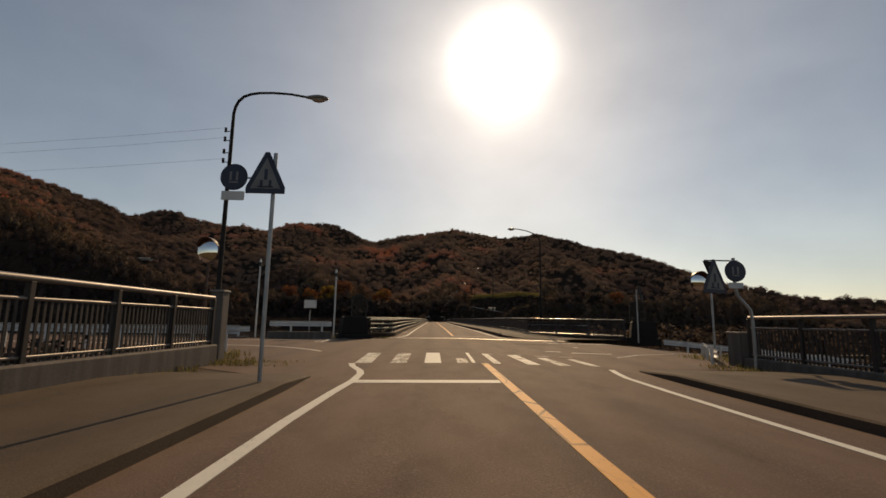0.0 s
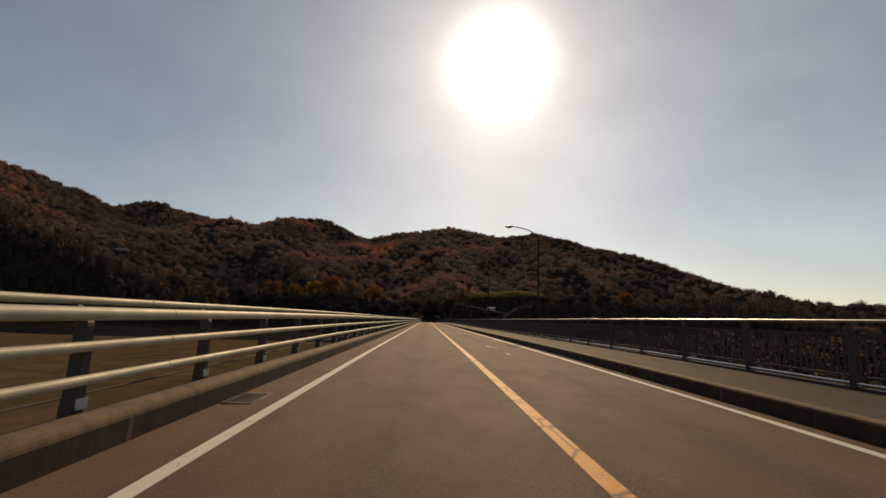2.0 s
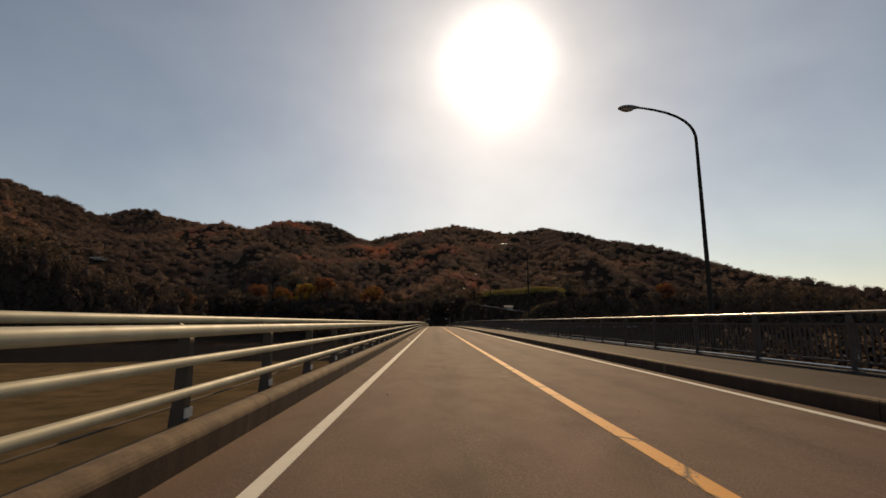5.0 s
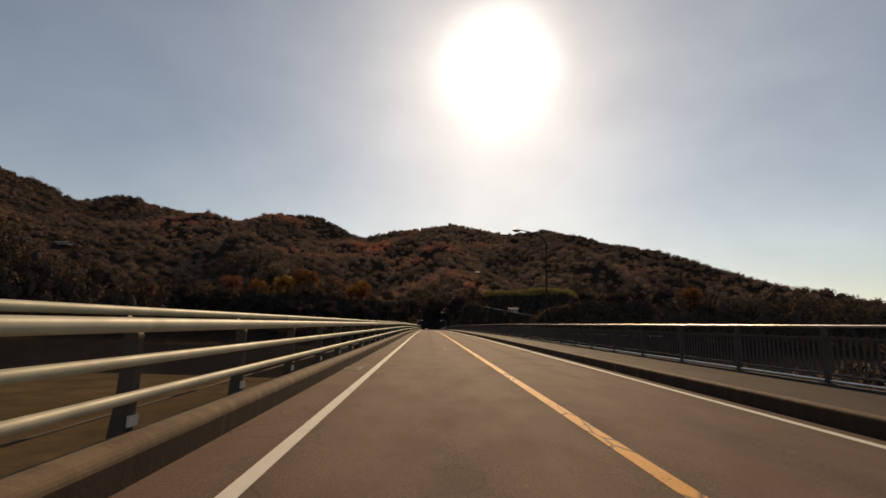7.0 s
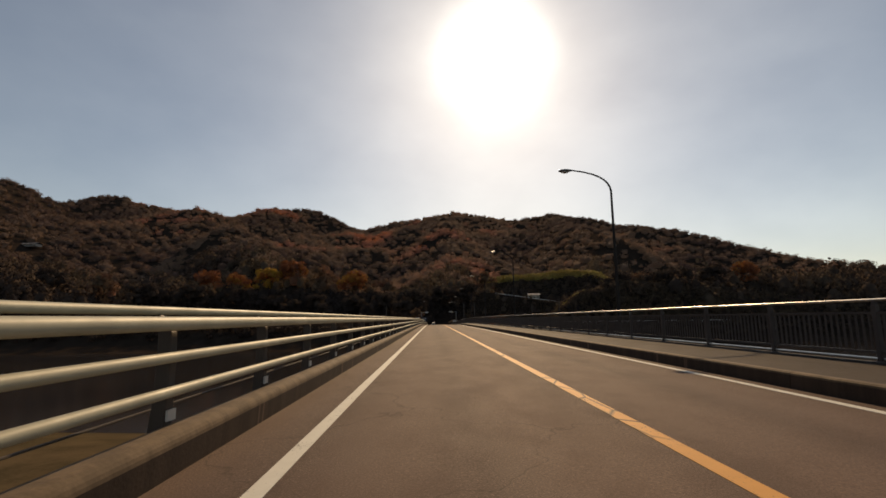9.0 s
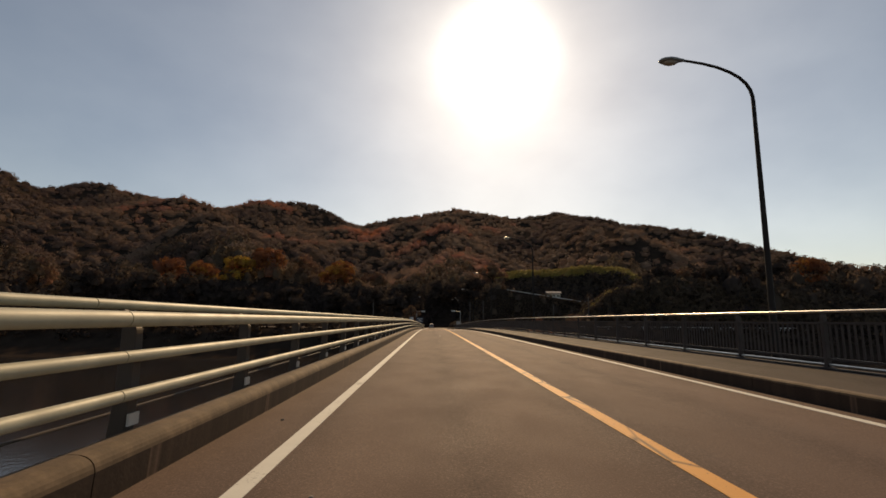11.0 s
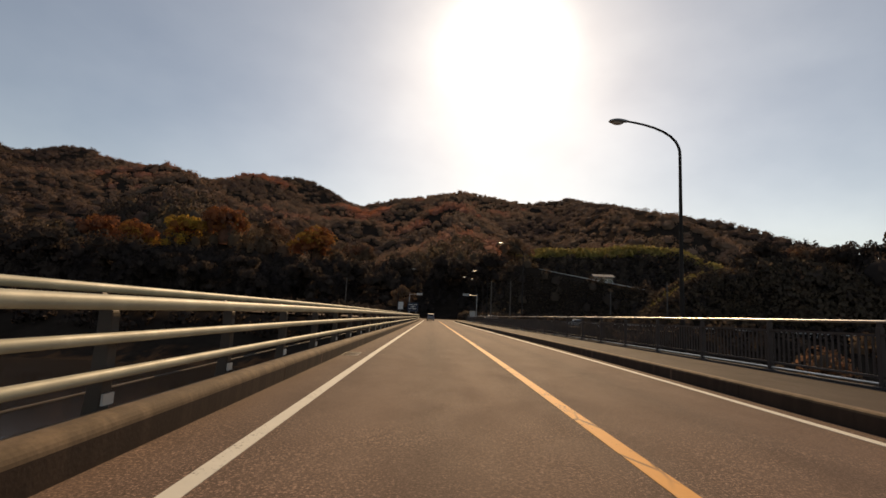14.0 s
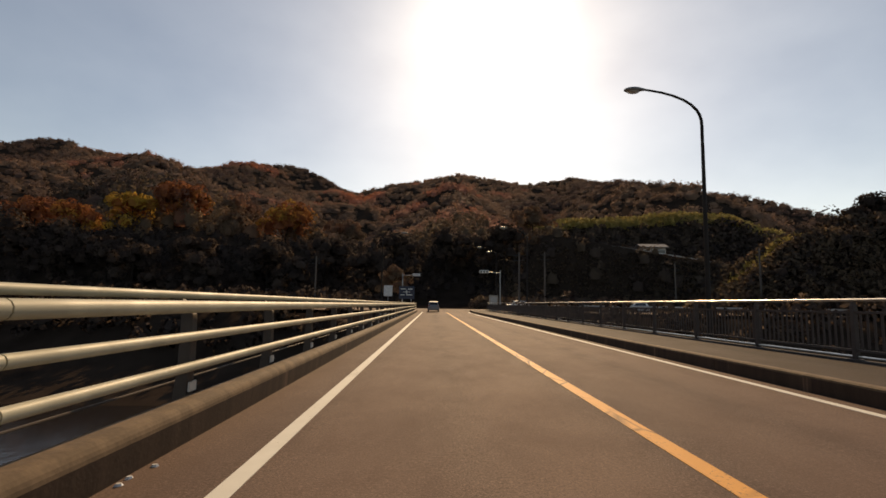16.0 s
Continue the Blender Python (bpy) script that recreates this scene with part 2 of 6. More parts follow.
SIGN_BLUE = mat_paint("sign_blue", (0.010, 0.014, 0.045), 0.35)
ORANGE = mat_paint("orange_enamel", (0.09, 0.03, 0.014), 0.4)
DARK = mat_paint("black_paint", (0.03, 0.03, 0.03), 0.5)
WHITE_LINE = mat_line("road_white", (0.66, 0.64, 0.56), 0.36, (0.06, 0.055, 0.05))
WORN_LINE = mat_line("road_white_worn", (0.56, 0.54, 0.47), 0.49, (0.08, 0.065, 0.052), 0.0, True)
RUBBED_LINE = mat_line("road_white_rubbed", (0.60, 0.58, 0.50), 0.42, (0.085, 0.068, 0.054), 0.0, True)
YELLOW_LINE = mat_line("road_yellow", (0.66, 0.31, 0.06), 0.38, (0.07, 0.06, 0.05), 0.9)
k = Nodes("mirror_glass", 0.03, 1.0)
MIRROR = k.color((0.85, 0.86, 0.86)).m
k = Nodes("lamp_glass", 0.15, spec=0.6)
LAMP_GLASS = k.color((0.45, 0.42, 0.38)).m
k = Nodes("car_glass", 0.05, spec=0.7)
CAR_GLASS = k.color((0.02, 0.02, 0.022)).m
k = Nodes("tail_light", 0.2)
TAIL_RED = k.color((0.35, 0.01, 0.01)).m
CAR_SILVER = mat_paint("car_silver", (0.20, 0.20, 0.21), 0.3, 0.5, 0.1)
CAR_WHITE = mat_paint("car_white", (0.78, 0.78, 0.76), 0.25, 0.0, 0.1)
BARK = mat_concrete("bark", (0.035, 0.026, 0.020), 0.6)
ROOF_GREY = mat_concrete("roof_tiles", (0.22, 0.22, 0.23), 0.3)
WALL_CREAM = mat_concrete("stucco_cream", (0.40, 0.36, 0.31), 0.2)

k = Nodes("water", 0.12, spec=0.5)
k.color(k.ramp(k.noise(0.05, 3), [(0.3, (0.014, 0.011, 0.010)), (0.7, (0.030, 0.024, 0.020))])).bump(k.noise(1.2, 4), 0.25, 0.05)
WATER = k.m

k = Nodes("ground_mix", 1.0, spec=0.0)
big, mid, fine = k.noise(0.018, 5), k.noise(0.22, 5), k.noise(3.0, 5)
field = k.ramp(big, [(0.32, (0.065, 0.046, 0.026)), (0.5, (0.115, 0.080, 0.045)), (0.68, (0.055, 0.046, 0.022))])
field = k.mix(k.ramp(mid, [(0.38, (0.8,) * 3), (0.62, (0, 0, 0))]), field, (0.035, 0.030, 0.016))
field = k.mix(k.math("MULTIPLY", fine, 0.5), field, (0.14, 0.10, 0.06))
hill = k.ramp(mid, [(0.3, (0.026, 0.019, 0.015)), (0.7, (0.046, 0.034, 0.026))])
up = k.n.new("ShaderNodeMapRange")
up.inputs[1].default_value, up.inputs[2].default_value = 1.5, 6.0
k.l.new(k.axis(2), up.inputs[0])
# far bank takes the dark hill colour, standing in for its shade
bank = k.n.new("ShaderNodeMapRange")
bank.inputs[1].default_value, bank.inputs[2].default_value = 348.0, 360.0
k.l.new(k.axis(1), bank.inputs[0])
k.color(k.mix(bank.outputs[0], k.mix(up.outputs[0], field, hill), hill)).bump(fine, 0.6, 0.08)
GROUND = k.m

AUTUMN = [(0.0, (0.048, 0.037, 0.032)), (0.10, (0.090, 0.066, 0.053)), (0.30, (0.152, 0.114, 0.078)), (0.45, (0.21, 0.140, 0.090)), (0.62, (0.31, 0.145, 0.095)), (0.84, (0.40, 0.140, 0.052)), (1.0, (0.60, 0.38, 0.07))]
LEAVES = mat_leaves("leaves_mixed", AUTUMN)
# autumn colours raised and reddened: pale glare and haze put into the leaves
LEAVES_FAR = mat_leaves("leaves_far_pale_veil", [(t, (c[0] * 1.85, c[1] * 1.6, c[2] * 1.55)) for t, c in AUTUMN], 0.18)
GRASS = mat_leaves("grass_blades", [(0.0, (0.10, 0.11, 0.03)), (0.5, (0.28, 0.25, 0.08)), (1.0, (0.42, 0.33, 0.13))], 0.58)
BAMBOO_GRASS = mat_leaves("bamboo_grass", [(0.0, (0.30, 0.25, 0.08)), (0.5, (0.56, 0.44, 0.14)), (1.0, (0.68, 0.52, 0.22))], 0.6)


# ---- mesh tools ----
class Shape:
    """Collects vertices and faces of one mesh."""

    def __init__(self):
        self.v, self.f = [], []

    def add(self, verts, faces):
        o = len(self.v)
        self.v += [tuple(p) for p in verts]
        self.f += [tuple(i + o for i in q) for q in faces]
        return self

    def box(self, c, s, rot=None, taper=1.0):
        pts = []
        for sx, sy, sz in ((-1, -1, -1), (1, -1, -1), (1, 1, -1), (-1, 1, -1), (-1, -1, 1), (1, -1, 1), (1, 1, 1), (-1, 1, 1)):
            t = taper if sz > 0 else 1.0
            p = Vector((sx * s[0] / 2 * t, sy * s[1] / 2 * t, sz * s[2] / 2))
            if rot is not None:
                p = rot @ p
            pts.append(Vector(c) + p)
        return self.add(pts, [(0, 3, 2, 1), (4, 5, 6, 7), (0, 1, 5, 4), (1, 2, 6, 5), (2, 3, 7, 6), (3, 0, 4, 7)])

    def tube(self, pts, r, n=10, caps=True):
        """A round bar along pts; r one radius or one for each point."""
        pts = [Vector(p) for p in pts]
        rs = r if isinstance(r, (list, tuple)) else [r] * len(pts)
        ring, faces = [], []
        ref = None
        for i, p in enumerate(pts):
            d = (pts[min(i + 1, len(pts) - 1)] - pts[max(i - 1, 0)]).normalized()
            if ref is None:
                ref = d.orthogonal().normalized()
            a = (ref - d * ref.dot(d)).normalized()
            ref = a
            b = d.cross(a)
            ring += [p + (a * math.cos(2 * math.pi * j / n) + b * math.sin(2 * math.pi * j / n)) * rs[i] for j in range(n)]
        for i in range(len(pts) - 1):
            for j in range(n):
                faces.append((i * n + j, i * n + (j + 1) % n, (i + 1) * n + (j + 1) % n, (i + 1) * n + j))
        if caps:
            faces.append(tuple(range(n - 1, -1, -1)))
            faces.append(tuple((len(pts) - 1) * n + j for j in range(n)))
        return self.add(ring, faces)

    def loft(self, sections, close=True, caps=True):
        """Skin through sections of equal point counts."""
        n = len(sections[0])
        vs = [p for s in sections for p in s]
        fs = []
        for i in range(len(sections) - 1):
            for j in range(n if close else n - 1):
                fs.append((i * n + j, i * n + (j + 1) % n, (i + 1) * n + (j + 1) % n, (i + 1) * n + j))
        if close and caps:
            fs.append(tuple(range(n - 1, -1, -1)))
            fs.append(tuple((len(sections) - 1) * n + j for j in range(n)))
        return self.add(vs, fs)

    def plate(self, outline, depth, m=None):
        """A flat plate: outline in x, z, thickness along y."""
        m = m or Matrix()
        a = [m @ Vector((x, -depth / 2, z)) for x, z in outline]
        b = [m @ Vector((x, depth / 2, z)) for x, z in outline]
        n = len(outline)
        return self.add(a + b, [tuple(range(n)), tuple(range(2 * n - 1, n - 1, -1))] + [(i, n + i, n + (i + 1) % n, (i + 1) % n) for i in range(n)])

    def mesh(self, name, mat, smooth=False):
        me = bpy.data.meshes.new(name)
        me.from_pydata(self.v, [], self.f)
        me.materials.append(mat)
        bm = bmesh.new()
        bm.from_mesh(me)
        bmesh.ops.recalc_face_normals(bm, faces=bm.faces)
        bm.to_mesh(me)
        bm.free()
        if smooth:
            me.shade_smooth()
            me.set_sharp_from_angle(angle=radians(40))
        return me


def bevelled(shape, name, mat, width=0.01, segments=1):
    """Mesh of a shape with its sharp edges broken."""
    me = shape.mesh(name, mat)
    bm = bmesh.new()
    bm.from_mesh(me)
    bmesh.ops.bevel(bm, geom=[e for e in bm.edges if len(e.link_faces) == 2 and e.calc_face_angle(0) > 0.5], offset=width, segments=segments, profile=0.5, affect="EDGES", clamp_overlap=True)
    bm.to_mesh(me)
    bm.free()
    return me


def thing(name, m, label, category, group="", kind=""):
    ob = new(name)
    ob.empty_display_size = 0.2
    ob.matrix_world = m if isinstance(m, Matrix) else Matrix.Translation(m)
    return tagged(ob, label, category, group, kind)


def part(name, me, parent, label="", m=None):
    """Links a mesh as a part of a thing, at m in its frame."""
    ob = new(name, me)
    ob.parent = parent
    if m is not None:
        ob.matrix_basis = m
    if label:
        tagged(ob, label)
    return ob


def single(name, me, label, category, group="", kind="", m=None):
    ob = new(name, me)
    if m is not None:
        ob.matrix_world = m
    return tagged(ob, label, category, group, kind)


def ribbon(path, half, lift):
    """Flat strip on the road along path, a list of (x, y), with depth of its own."""
    s = Shape()
    a, b = [], []
    for i, (x, y) in enumerate(path):
        x0, y0 = path[max(i - 1, 0)]
        x1, y1 = path[min(i + 1, len(path) - 1)]
        d = Vector((x1 - x0, y1 - y0)).normalized()
        for lst, sgn in ((a, 1), (b, -1)):
            px, py = x - d.y * half * sgn, y + d.x * half * sgn
            lst.append((px, py, surf_z(px, py) + lift))
    n = len(path)
    s.add(a + b, [(i, n + i, n + i + 1, i + 1) for i in range(n - 1)])
    s.add([(p[0], p[1], p[2] - lift - 0.003) for p in a] + a, [(i, i + 1, n + i + 1, n + i) for i in range(n - 1)])
    s.add([(p[0], p[1], p[2] - lift - 0.003) for p in b] + b, [(i, n + i, n + i + 1, i + 1) for i in range(n - 1)])
    return s


def stations(a, b, step):
    n = max(1, int(round((b - a) / step)))
    return [a + (b - a) * i / n for i in range(n + 1)]


# ---- ground and hills ----
def far_at(x, y, z=0.0):
    """The landscape past the near bank is drawn a tenth larger than its plan."""
    f = np.clip((np.asarray(y, float) - 50) / 40, 0, 1)
    f = f * f * (3 - 2 * f)
    return x * (1 + 0.1 * f), y + f * (0.1 * y + 2), z * (1 + 0.1 * f)


def far_m(x, y, z=0.0, turn=0.0):
    """Placing of a thing on the far bank."""
    x, y, z = far_at(x, y, z)
    return Matrix.Translation((x, y, z)) @ Matrix.Rotation(turn, 4, "Z") @ Matrix.Scale(1.1, 4)


def lattice(ix, iy, seed):
    h = (ix.astype(np.int64) * 374761393 + iy.astype(np.int64) * 668265263 + seed * 974634777) & 0x7FFFFFFF
    h = ((h ^ (h >> 13)) * 1274126177) & 0x7FFFFFFF
    return ((h ^ (h >> 16)) & 0xFFFF) / 65535.0


def fbm(x, y, scale, octaves=4, seed=1):
    """Smooth noise from 0 to 1, with numpy arrays."""
    x, y = np.asarray(x, float) / scale, np.asarray(y, float) / scale
    out, amp, tot = 0.0, 1.0, 0.0
    for o in range(octaves):
        ix, iy = np.floor(x), np.floor(y)
        fx, fy = x - ix, y - iy
        fx, fy = fx * fx * (3 - 2 * fx), fy * fy * (3 - 2 * fy)
        a, b = lattice(ix, iy, seed + o), lattice(ix + 1, iy, seed + o)
        c, d = lattice(ix, iy + 1, seed + o), lattice(ix + 1, iy + 1, seed + o)
        out = out + amp * ((a * (1 - fx) + b * fx) * (1 - fy) + (c * (1 - fx) + d * fx) * fy)
        tot += amp
        amp *= 0.5
        x, y = x * 2.03, y * 2.03
    return out / tot


CREST = [(-1500, 620, 335), (-900, 700, 298), (-715, 760, 236), (-635, 965, 191), (-565, 981, 209), (-470, 930, 186), (-335, 850, 150), (-322, 960, 172), (-320, 1065, 207),
         (-263, 1158, 222), (-172, 1280, 203), (47, 1162, 225), (182, 1120, 198), (235, 1100, 201), (301, 950, 151), (352, 850, 115), (398, 738, 74), (433, 640, 51), (448, 580, 37), (560, 520, 31), (1100, 480, 34)]
SPURS = [[(-70, 432, 18), (-150, 520, 52), (-335, 850, 148)], [(-260, 480, 30), (-420, 640, 95), (-565, 981, 205)], [(20, 480, 22), (15, 640, 70), (47, 1162, 218)],
         [(105, 480, 26), (160, 580, 62), (235, 1100, 198)], [(-500, 420, 12), (-900, 500, 60)], [(-150, 436, 18), (-30, 428, 15), (5, 438, 14)]]
TERRACE = [[(12, 440, 20), (44, 436, 25), (75, 438, 27.5), (89, 435, 26), (98, 429, 21.5), (112, 416, 13)], [(63, 366, 5.5), (70, 369, 11.8), (82, 371, 13.6), (110, 374, 13.4), (180, 386, 15), (330, 470, 24)]]
HUMPS = [(-550, 965, 12, 60), (-450, 922, 4, 45), (-352, 866, 15, 42), (-325, 915, -4, 30), (-302, 1056, 8, 50), (-255, 1135, 11, 55), (-201, 1118, 8, 40), (-134, 1061, -5, 35), (-102, 1226, 8, 60), (244, 1085, 7, 60), (300, 990, 10, 60), (340, 870, 12, 60), (370, 800, 8, 45), (403, 729, 8, 40)]
SEGS = [(p, q, 0.37) for p, q in zip(CREST, CREST[1:])] + [(p, q, 0.55) for s in SPURS for p, q in zip(s, s[1:])] + [(p, q, 0.62) for s in TERRACE for p, q in zip(s, s[1:])]


def smooth(a, b, v):
    t = np.clip((v - a) / (b - a), 0, 1)
    return t * t * (3 - 2 * t)


def hill_z(x, y):
    x, y = np.asarray(x, float), np.asarray(y, float)
    best = np.full(np.broadcast(x, y).shape, -50.0)
    rough = fbm(x, y, 160, 4, 5)
    off_crest = np.full(best.shape, 1e4)
    for n, ((ax, ay, az), (bx, by, bz), slope) in enumerate(SEGS):
        dx, dy = bx - ax, by - ay
        t = np.clip(((x - ax) * dx + (y - ay) * dy) / (dx * dx + dy * dy), 0, 1)
        d = np.hypot(x - ax - t * dx, y - ay - t * dy)
        h = az + t * (bz - az) - slope * np.maximum(d - 6, 0) * (0.85 + 0.3 * rough)
        best = np.where(h > best, h, best)
        if n < len(CREST) - 1:
            off_crest = np.minimum(off_crest, d)
    # gullies and spurs down the slope
    best = best + 46 * (fbm(x, y * 0.45, 95, 3, 31) - 0.5) * smooth(15, 130, off_crest) * smooth(462, 560, y)
    for hx, hy, hz, hr in HUMPS:
        best = best + hz * np.exp(-((x - hx) ** 2 + (y - hy) ** 2) / (hr * hr))
    return best


def ground_z(x, y):
    x, y = np.broadcast_arrays(np.asarray(x, float), np.asarray(y, float))
    z = -7.0 + 1.2 * (fbm(x, y, 60, 3, 9) - 0.5)
    z = z - 2.2 * smooth(190, 215, y) * (1 - smooth(318, 334, y))          # the river's bed
    islet = -7.2 - 2.2 * np.maximum(np.hypot((x - 11) / 11, (y - 256) / 40) - 0.5, 0) + 0.8 * (fbm(x, y, 9, 2, 14) - 0.5)
    z = np.maximum(z, islet)                                               # a gravel bar with willows
    crown = -0.09 - 0.09 * np.clip(x - 8.5, 0, 36)
    out = np.maximum(np.maximum(10.6 - y, y - 26.6), 0)
    z = np.maximum(z, crown - 0.55 * out)                                  # the levee
    side = np.maximum(np.abs(x + 0.4) - 7.4, 0)
    z = np.maximum(z, np.where(y < 24, -0.2 - 0.6 * side, -50))            # the approach bank
    far = -1.15 - 0.6 * np.maximum(343 - y, 0)
    z = np.maximum(z, far)
    h = hill_z(x, y) + 5 * (fbm(x, y, 45, 3, 3) - 0.5)
    keep = smooth(350, 396, y)
    keep = np.where(x > 40, np.maximum(keep, smooth(350, 362, y)), keep)
    shelf = (smooth(8, 22, x) * (1 - smooth(84, 100, x))) * smooth(373, 380.0, y) * (1 - smooth(391, 396, y))
    h = np.where(y > 350, h * (1 - shelf) + (12.4 - 0.155 * (np.clip(x, 20, 80) - 34)) * shelf, h)               # the hillside road's terrace
    keep = np.maximum(keep, shelf)
    return np.where(y > 352, np.maximum(z, np.where(h > -1.1, -1.1 + (h + 1.1) * keep, z)), z)


def graded(stops):
    out = []
    for (a, step), (b, _) in zip(stops, stops[1:]):
        n = max(1, int(round((b - a) / step)))
        out += [a + (b - a) * i / n for i in range(n)]
    return np.array(out + [stops[-1][0]])


gx = graded([(-4200, 400), (-1400, 60), (-700, 14), (-120, 6), (-24, 1.5), (24, 2.5), (120, 14), (700, 60), (1400, 400), (4200, 1)])
gy = graded([(-900, 150), (-60, 6), (8, 1.5), (46, 8), (182, 4), (216, 10), (314, 3), (352, 2), (400, 4), (440, 8), (700, 14), (1340, 60), (1700, 400), (4500, 1)])
GX, GY = np.meshgrid(gx, gy)
GZ = ground_z(GX, GY)
nx, ny = len(gx), len(gy)
quads = (np.arange((ny - 1))[:, None] * nx + np.arange(nx - 1)[None, :]).ravel()
me = bpy.data.meshes.new("ground")
me.from_pydata(np.stack(far_at(GX.ravel(), GY.ravel(), GZ.ravel()), 1).tolist(), [], np.stack([quads, quads + 1, quads + nx + 1, quads + nx], 1).tolist())
me.materials.append(GROUND)
me.shade_smooth()


def mesh_z(x, y):
    """Height of the ground sheet itself between its grid lines."""
    x, y = np.asarray(x, float), np.asarray(y, float)
    i, j = np.clip(np.searchsorted(gx, x) - 1, 0, nx - 2), np.clip(np.searchsorted(gy, y) - 1, 0, ny - 2)
    fx, fy = (x - gx[i]) / (gx[i + 1] - gx[i]), (y - gy[j]) / (gy[j + 1] - gy[j])
    return GZ[j, i] * (1 - fx) * (1 - fy) + GZ[j, i + 1] * fx * (1 - fy) + GZ[j + 1, i] * (1 - fx) * fy + GZ[j + 1, i + 1] * fx * fy


single("ground", me, "dry tan riverbed grassland rising to wooded hills", "ground", kind="structure")

s = Shape()
s.add([(-1000, 217, -9.13), (1000, 217, -9.13), (1000, 366, -9.13), (-1000, 366, -9.13)], [(0, 1, 2, 3)])
single("water", s.mesh("water", WATER), "dark slow river water below the bridge", "river", kind="structure")

# ---- carriageway ----
KERB_L, KERB_R = -4.03, 3.50
Y0, Y1 = 27.95, 382.6


def strip(ys, xs, zf, mat, name):
    s = Shape()
    n = len(xs(ys[0]))
    s.add([(x, y, zf(x, y)) for y in ys for x in xs(y)], [(i * n + j, i * n + j + 1, (i + 1) * n + j + 1, (i + 1) * n + j) for i in range(len(ys) - 1) for j in range(n - 1)])
    return s.mesh(name, mat, True)


def bridge_xs(y):
    w = max(0.0, (31.5 - y) / 3.5)
    return [KERB_L - 1.3 * w ** 1.5, -3, -1.5, 0, 1.5, 3, KERB_R + 4.8 * w ** 1.6]


single("road", strip(stations(Y0, Y1, 3.0), bridge_xs, surf_z, ASPHALT, "road_bridge"), "worn grey-brown asphalt carriageway on the bridge", "road", kind="structure")


def approach_xs(y):
    return [-4.3, -3, -1.5, 0, 1.5, 3, 3.95]


single("road_approach", strip(stations(-60, 26.86, 2.0), approach_xs, surf_z, ASPHALT, "road_approach"), "worn asphalt approach road with a pedestrian crossing", "road", kind="structure")


def levee_z(x, y):
    z = surf_z(min(max(x, -5), 5), min(y, 26.8))
    if x > 8.5:
        z -= 0.09 * min(x - 8.5, 36)
    return z


single("road_levee_left", strip(stations(10.6, 25.0, 1.4), lambda y: [-70, -40, -24, -14, -9, -6.5, -4.3], levee_z, ASPHALT, "road_levee_left"), "asphalt levee road joining the bridge approach", "road", kind="structure")
single("road_levee_right", strip(stations(10.6, 25.0, 1.4), lambda y: [3.95, 6, 8.5, 12, 20, 44.5, 70], levee_z, ASPHALT, "road_levee_right"), "asphalt levee road falling away from the junction", "road", kind="structure")
for sgn, nm in ((-1, "road_corner_left"), (1, "road_corner_right")):
    x_in = -4.3 if sgn < 0 else 3.95
    s = Shape()
    arc = [(x_in + sgn * 5.2 * math.sin(a), 10.6 - 3.4 * (1 - math.sin(a))) for a in [i * math.pi / 16 for i in range(9)]]
    pts = [(x_in, 10.6)] + arc
    pts = [(x, y, levee_z(x, y)) for x, y in pts]
    s.add(pts, [(0, i, i + 1) for i in range(1, len(pts) - 1)])
    single(nm, s.mesh(nm, ASPHALT), "asphalt corner of the junction", "road", kind="structure")
for nm, xs, y0, y1 in (("verge_left", [-8.3, -6.4, -4.25], 7.0, 11.0), ("verge_right", [3.9, 6.2, 8.6], 9.0, 12.6)):
    single(nm, strip(stations(y0, y1, 1.0), lambda y, xs=xs: xs, lambda x, y: levee_z(x, y) - 0.012, ASPHALT_WALK, nm), "dusty trodden asphalt at the end of the footway", "pavement", kind="structure")
single("road_shoulder_left", strip(stations(25.0, 26.86, 0.9), lambda y: [-7.2, -5.4, -4.3], levee_z, ASPHALT, "shoulder_left"), "asphalt edge beside the bridge end", "road", kind="structure")
single("road_shoulder_right", strip(stations(25.0, 26.86, 0.9), lambda y: [3.95, 6, 11.0], levee_z, ASPHALT, "shoulder_right"), "asphalt edge beside the bridge end", "road", kind="structure")
single("road_far", strip(stations(Y1, 400, 4), lambda y: [-130, -40, -12, -4, 0, 4, 12, 40, 130], lambda x, y: road_z(Y1) - 0.05 - 0.006 * (y - Y1), ASPHALT, "road_far"), "asphalt junction at the far bank", "road", kind="structure")

# expansion joint: two steel combs in concrete strips
joint = thing("expansion_joint", (0, 27.4, 0), "steel finger expansion joint across the bridge entrance", "expansion joint", kind="structure")


def cross_bar(y0, y1, x0, x1, lift):
    s = Shape()
    xs = stations(x0, x1, 1.0)
    s.loft([[(x, y0 - 27.4, surf_z(x, 27.4) - 0.1), (x, y1 - 27.4, surf_z(x, 27.4) - 0.1), (x, y1 - 27.4, surf_z(x, 27.4) + lift), (x, y0 - 27.4, surf_z(x, 27.4) + lift)] for x in xs])
    return s


k = Nodes("joint_steel", 0.32, 0.9)
k.color(k.ramp(k.noise(3, 5), [(0.3, (0.20, 0.17, 0.14)), (0.7, (0.42, 0.39, 0.34))])).rough(k.noise(9, 4), 0.22, 0.5)
JOINT_STEEL = k.m
k = Nodes("joint_concrete_gritty", 0.9, spec=0.1)
gr, bl = k.noise(48, 4, rough=0.75), k.noise(2.2, 5)
c = k.ramp(bl, [(0.3, (0.12, 0.085, 0.055)), (0.7, (0.20, 0.145, 0.095))])
c = k.mix(k.ramp(gr, [(0.54, (0, 0, 0)), (0.62, (0.8,) * 3)]), c, (0.36, 0.28, 0.19))
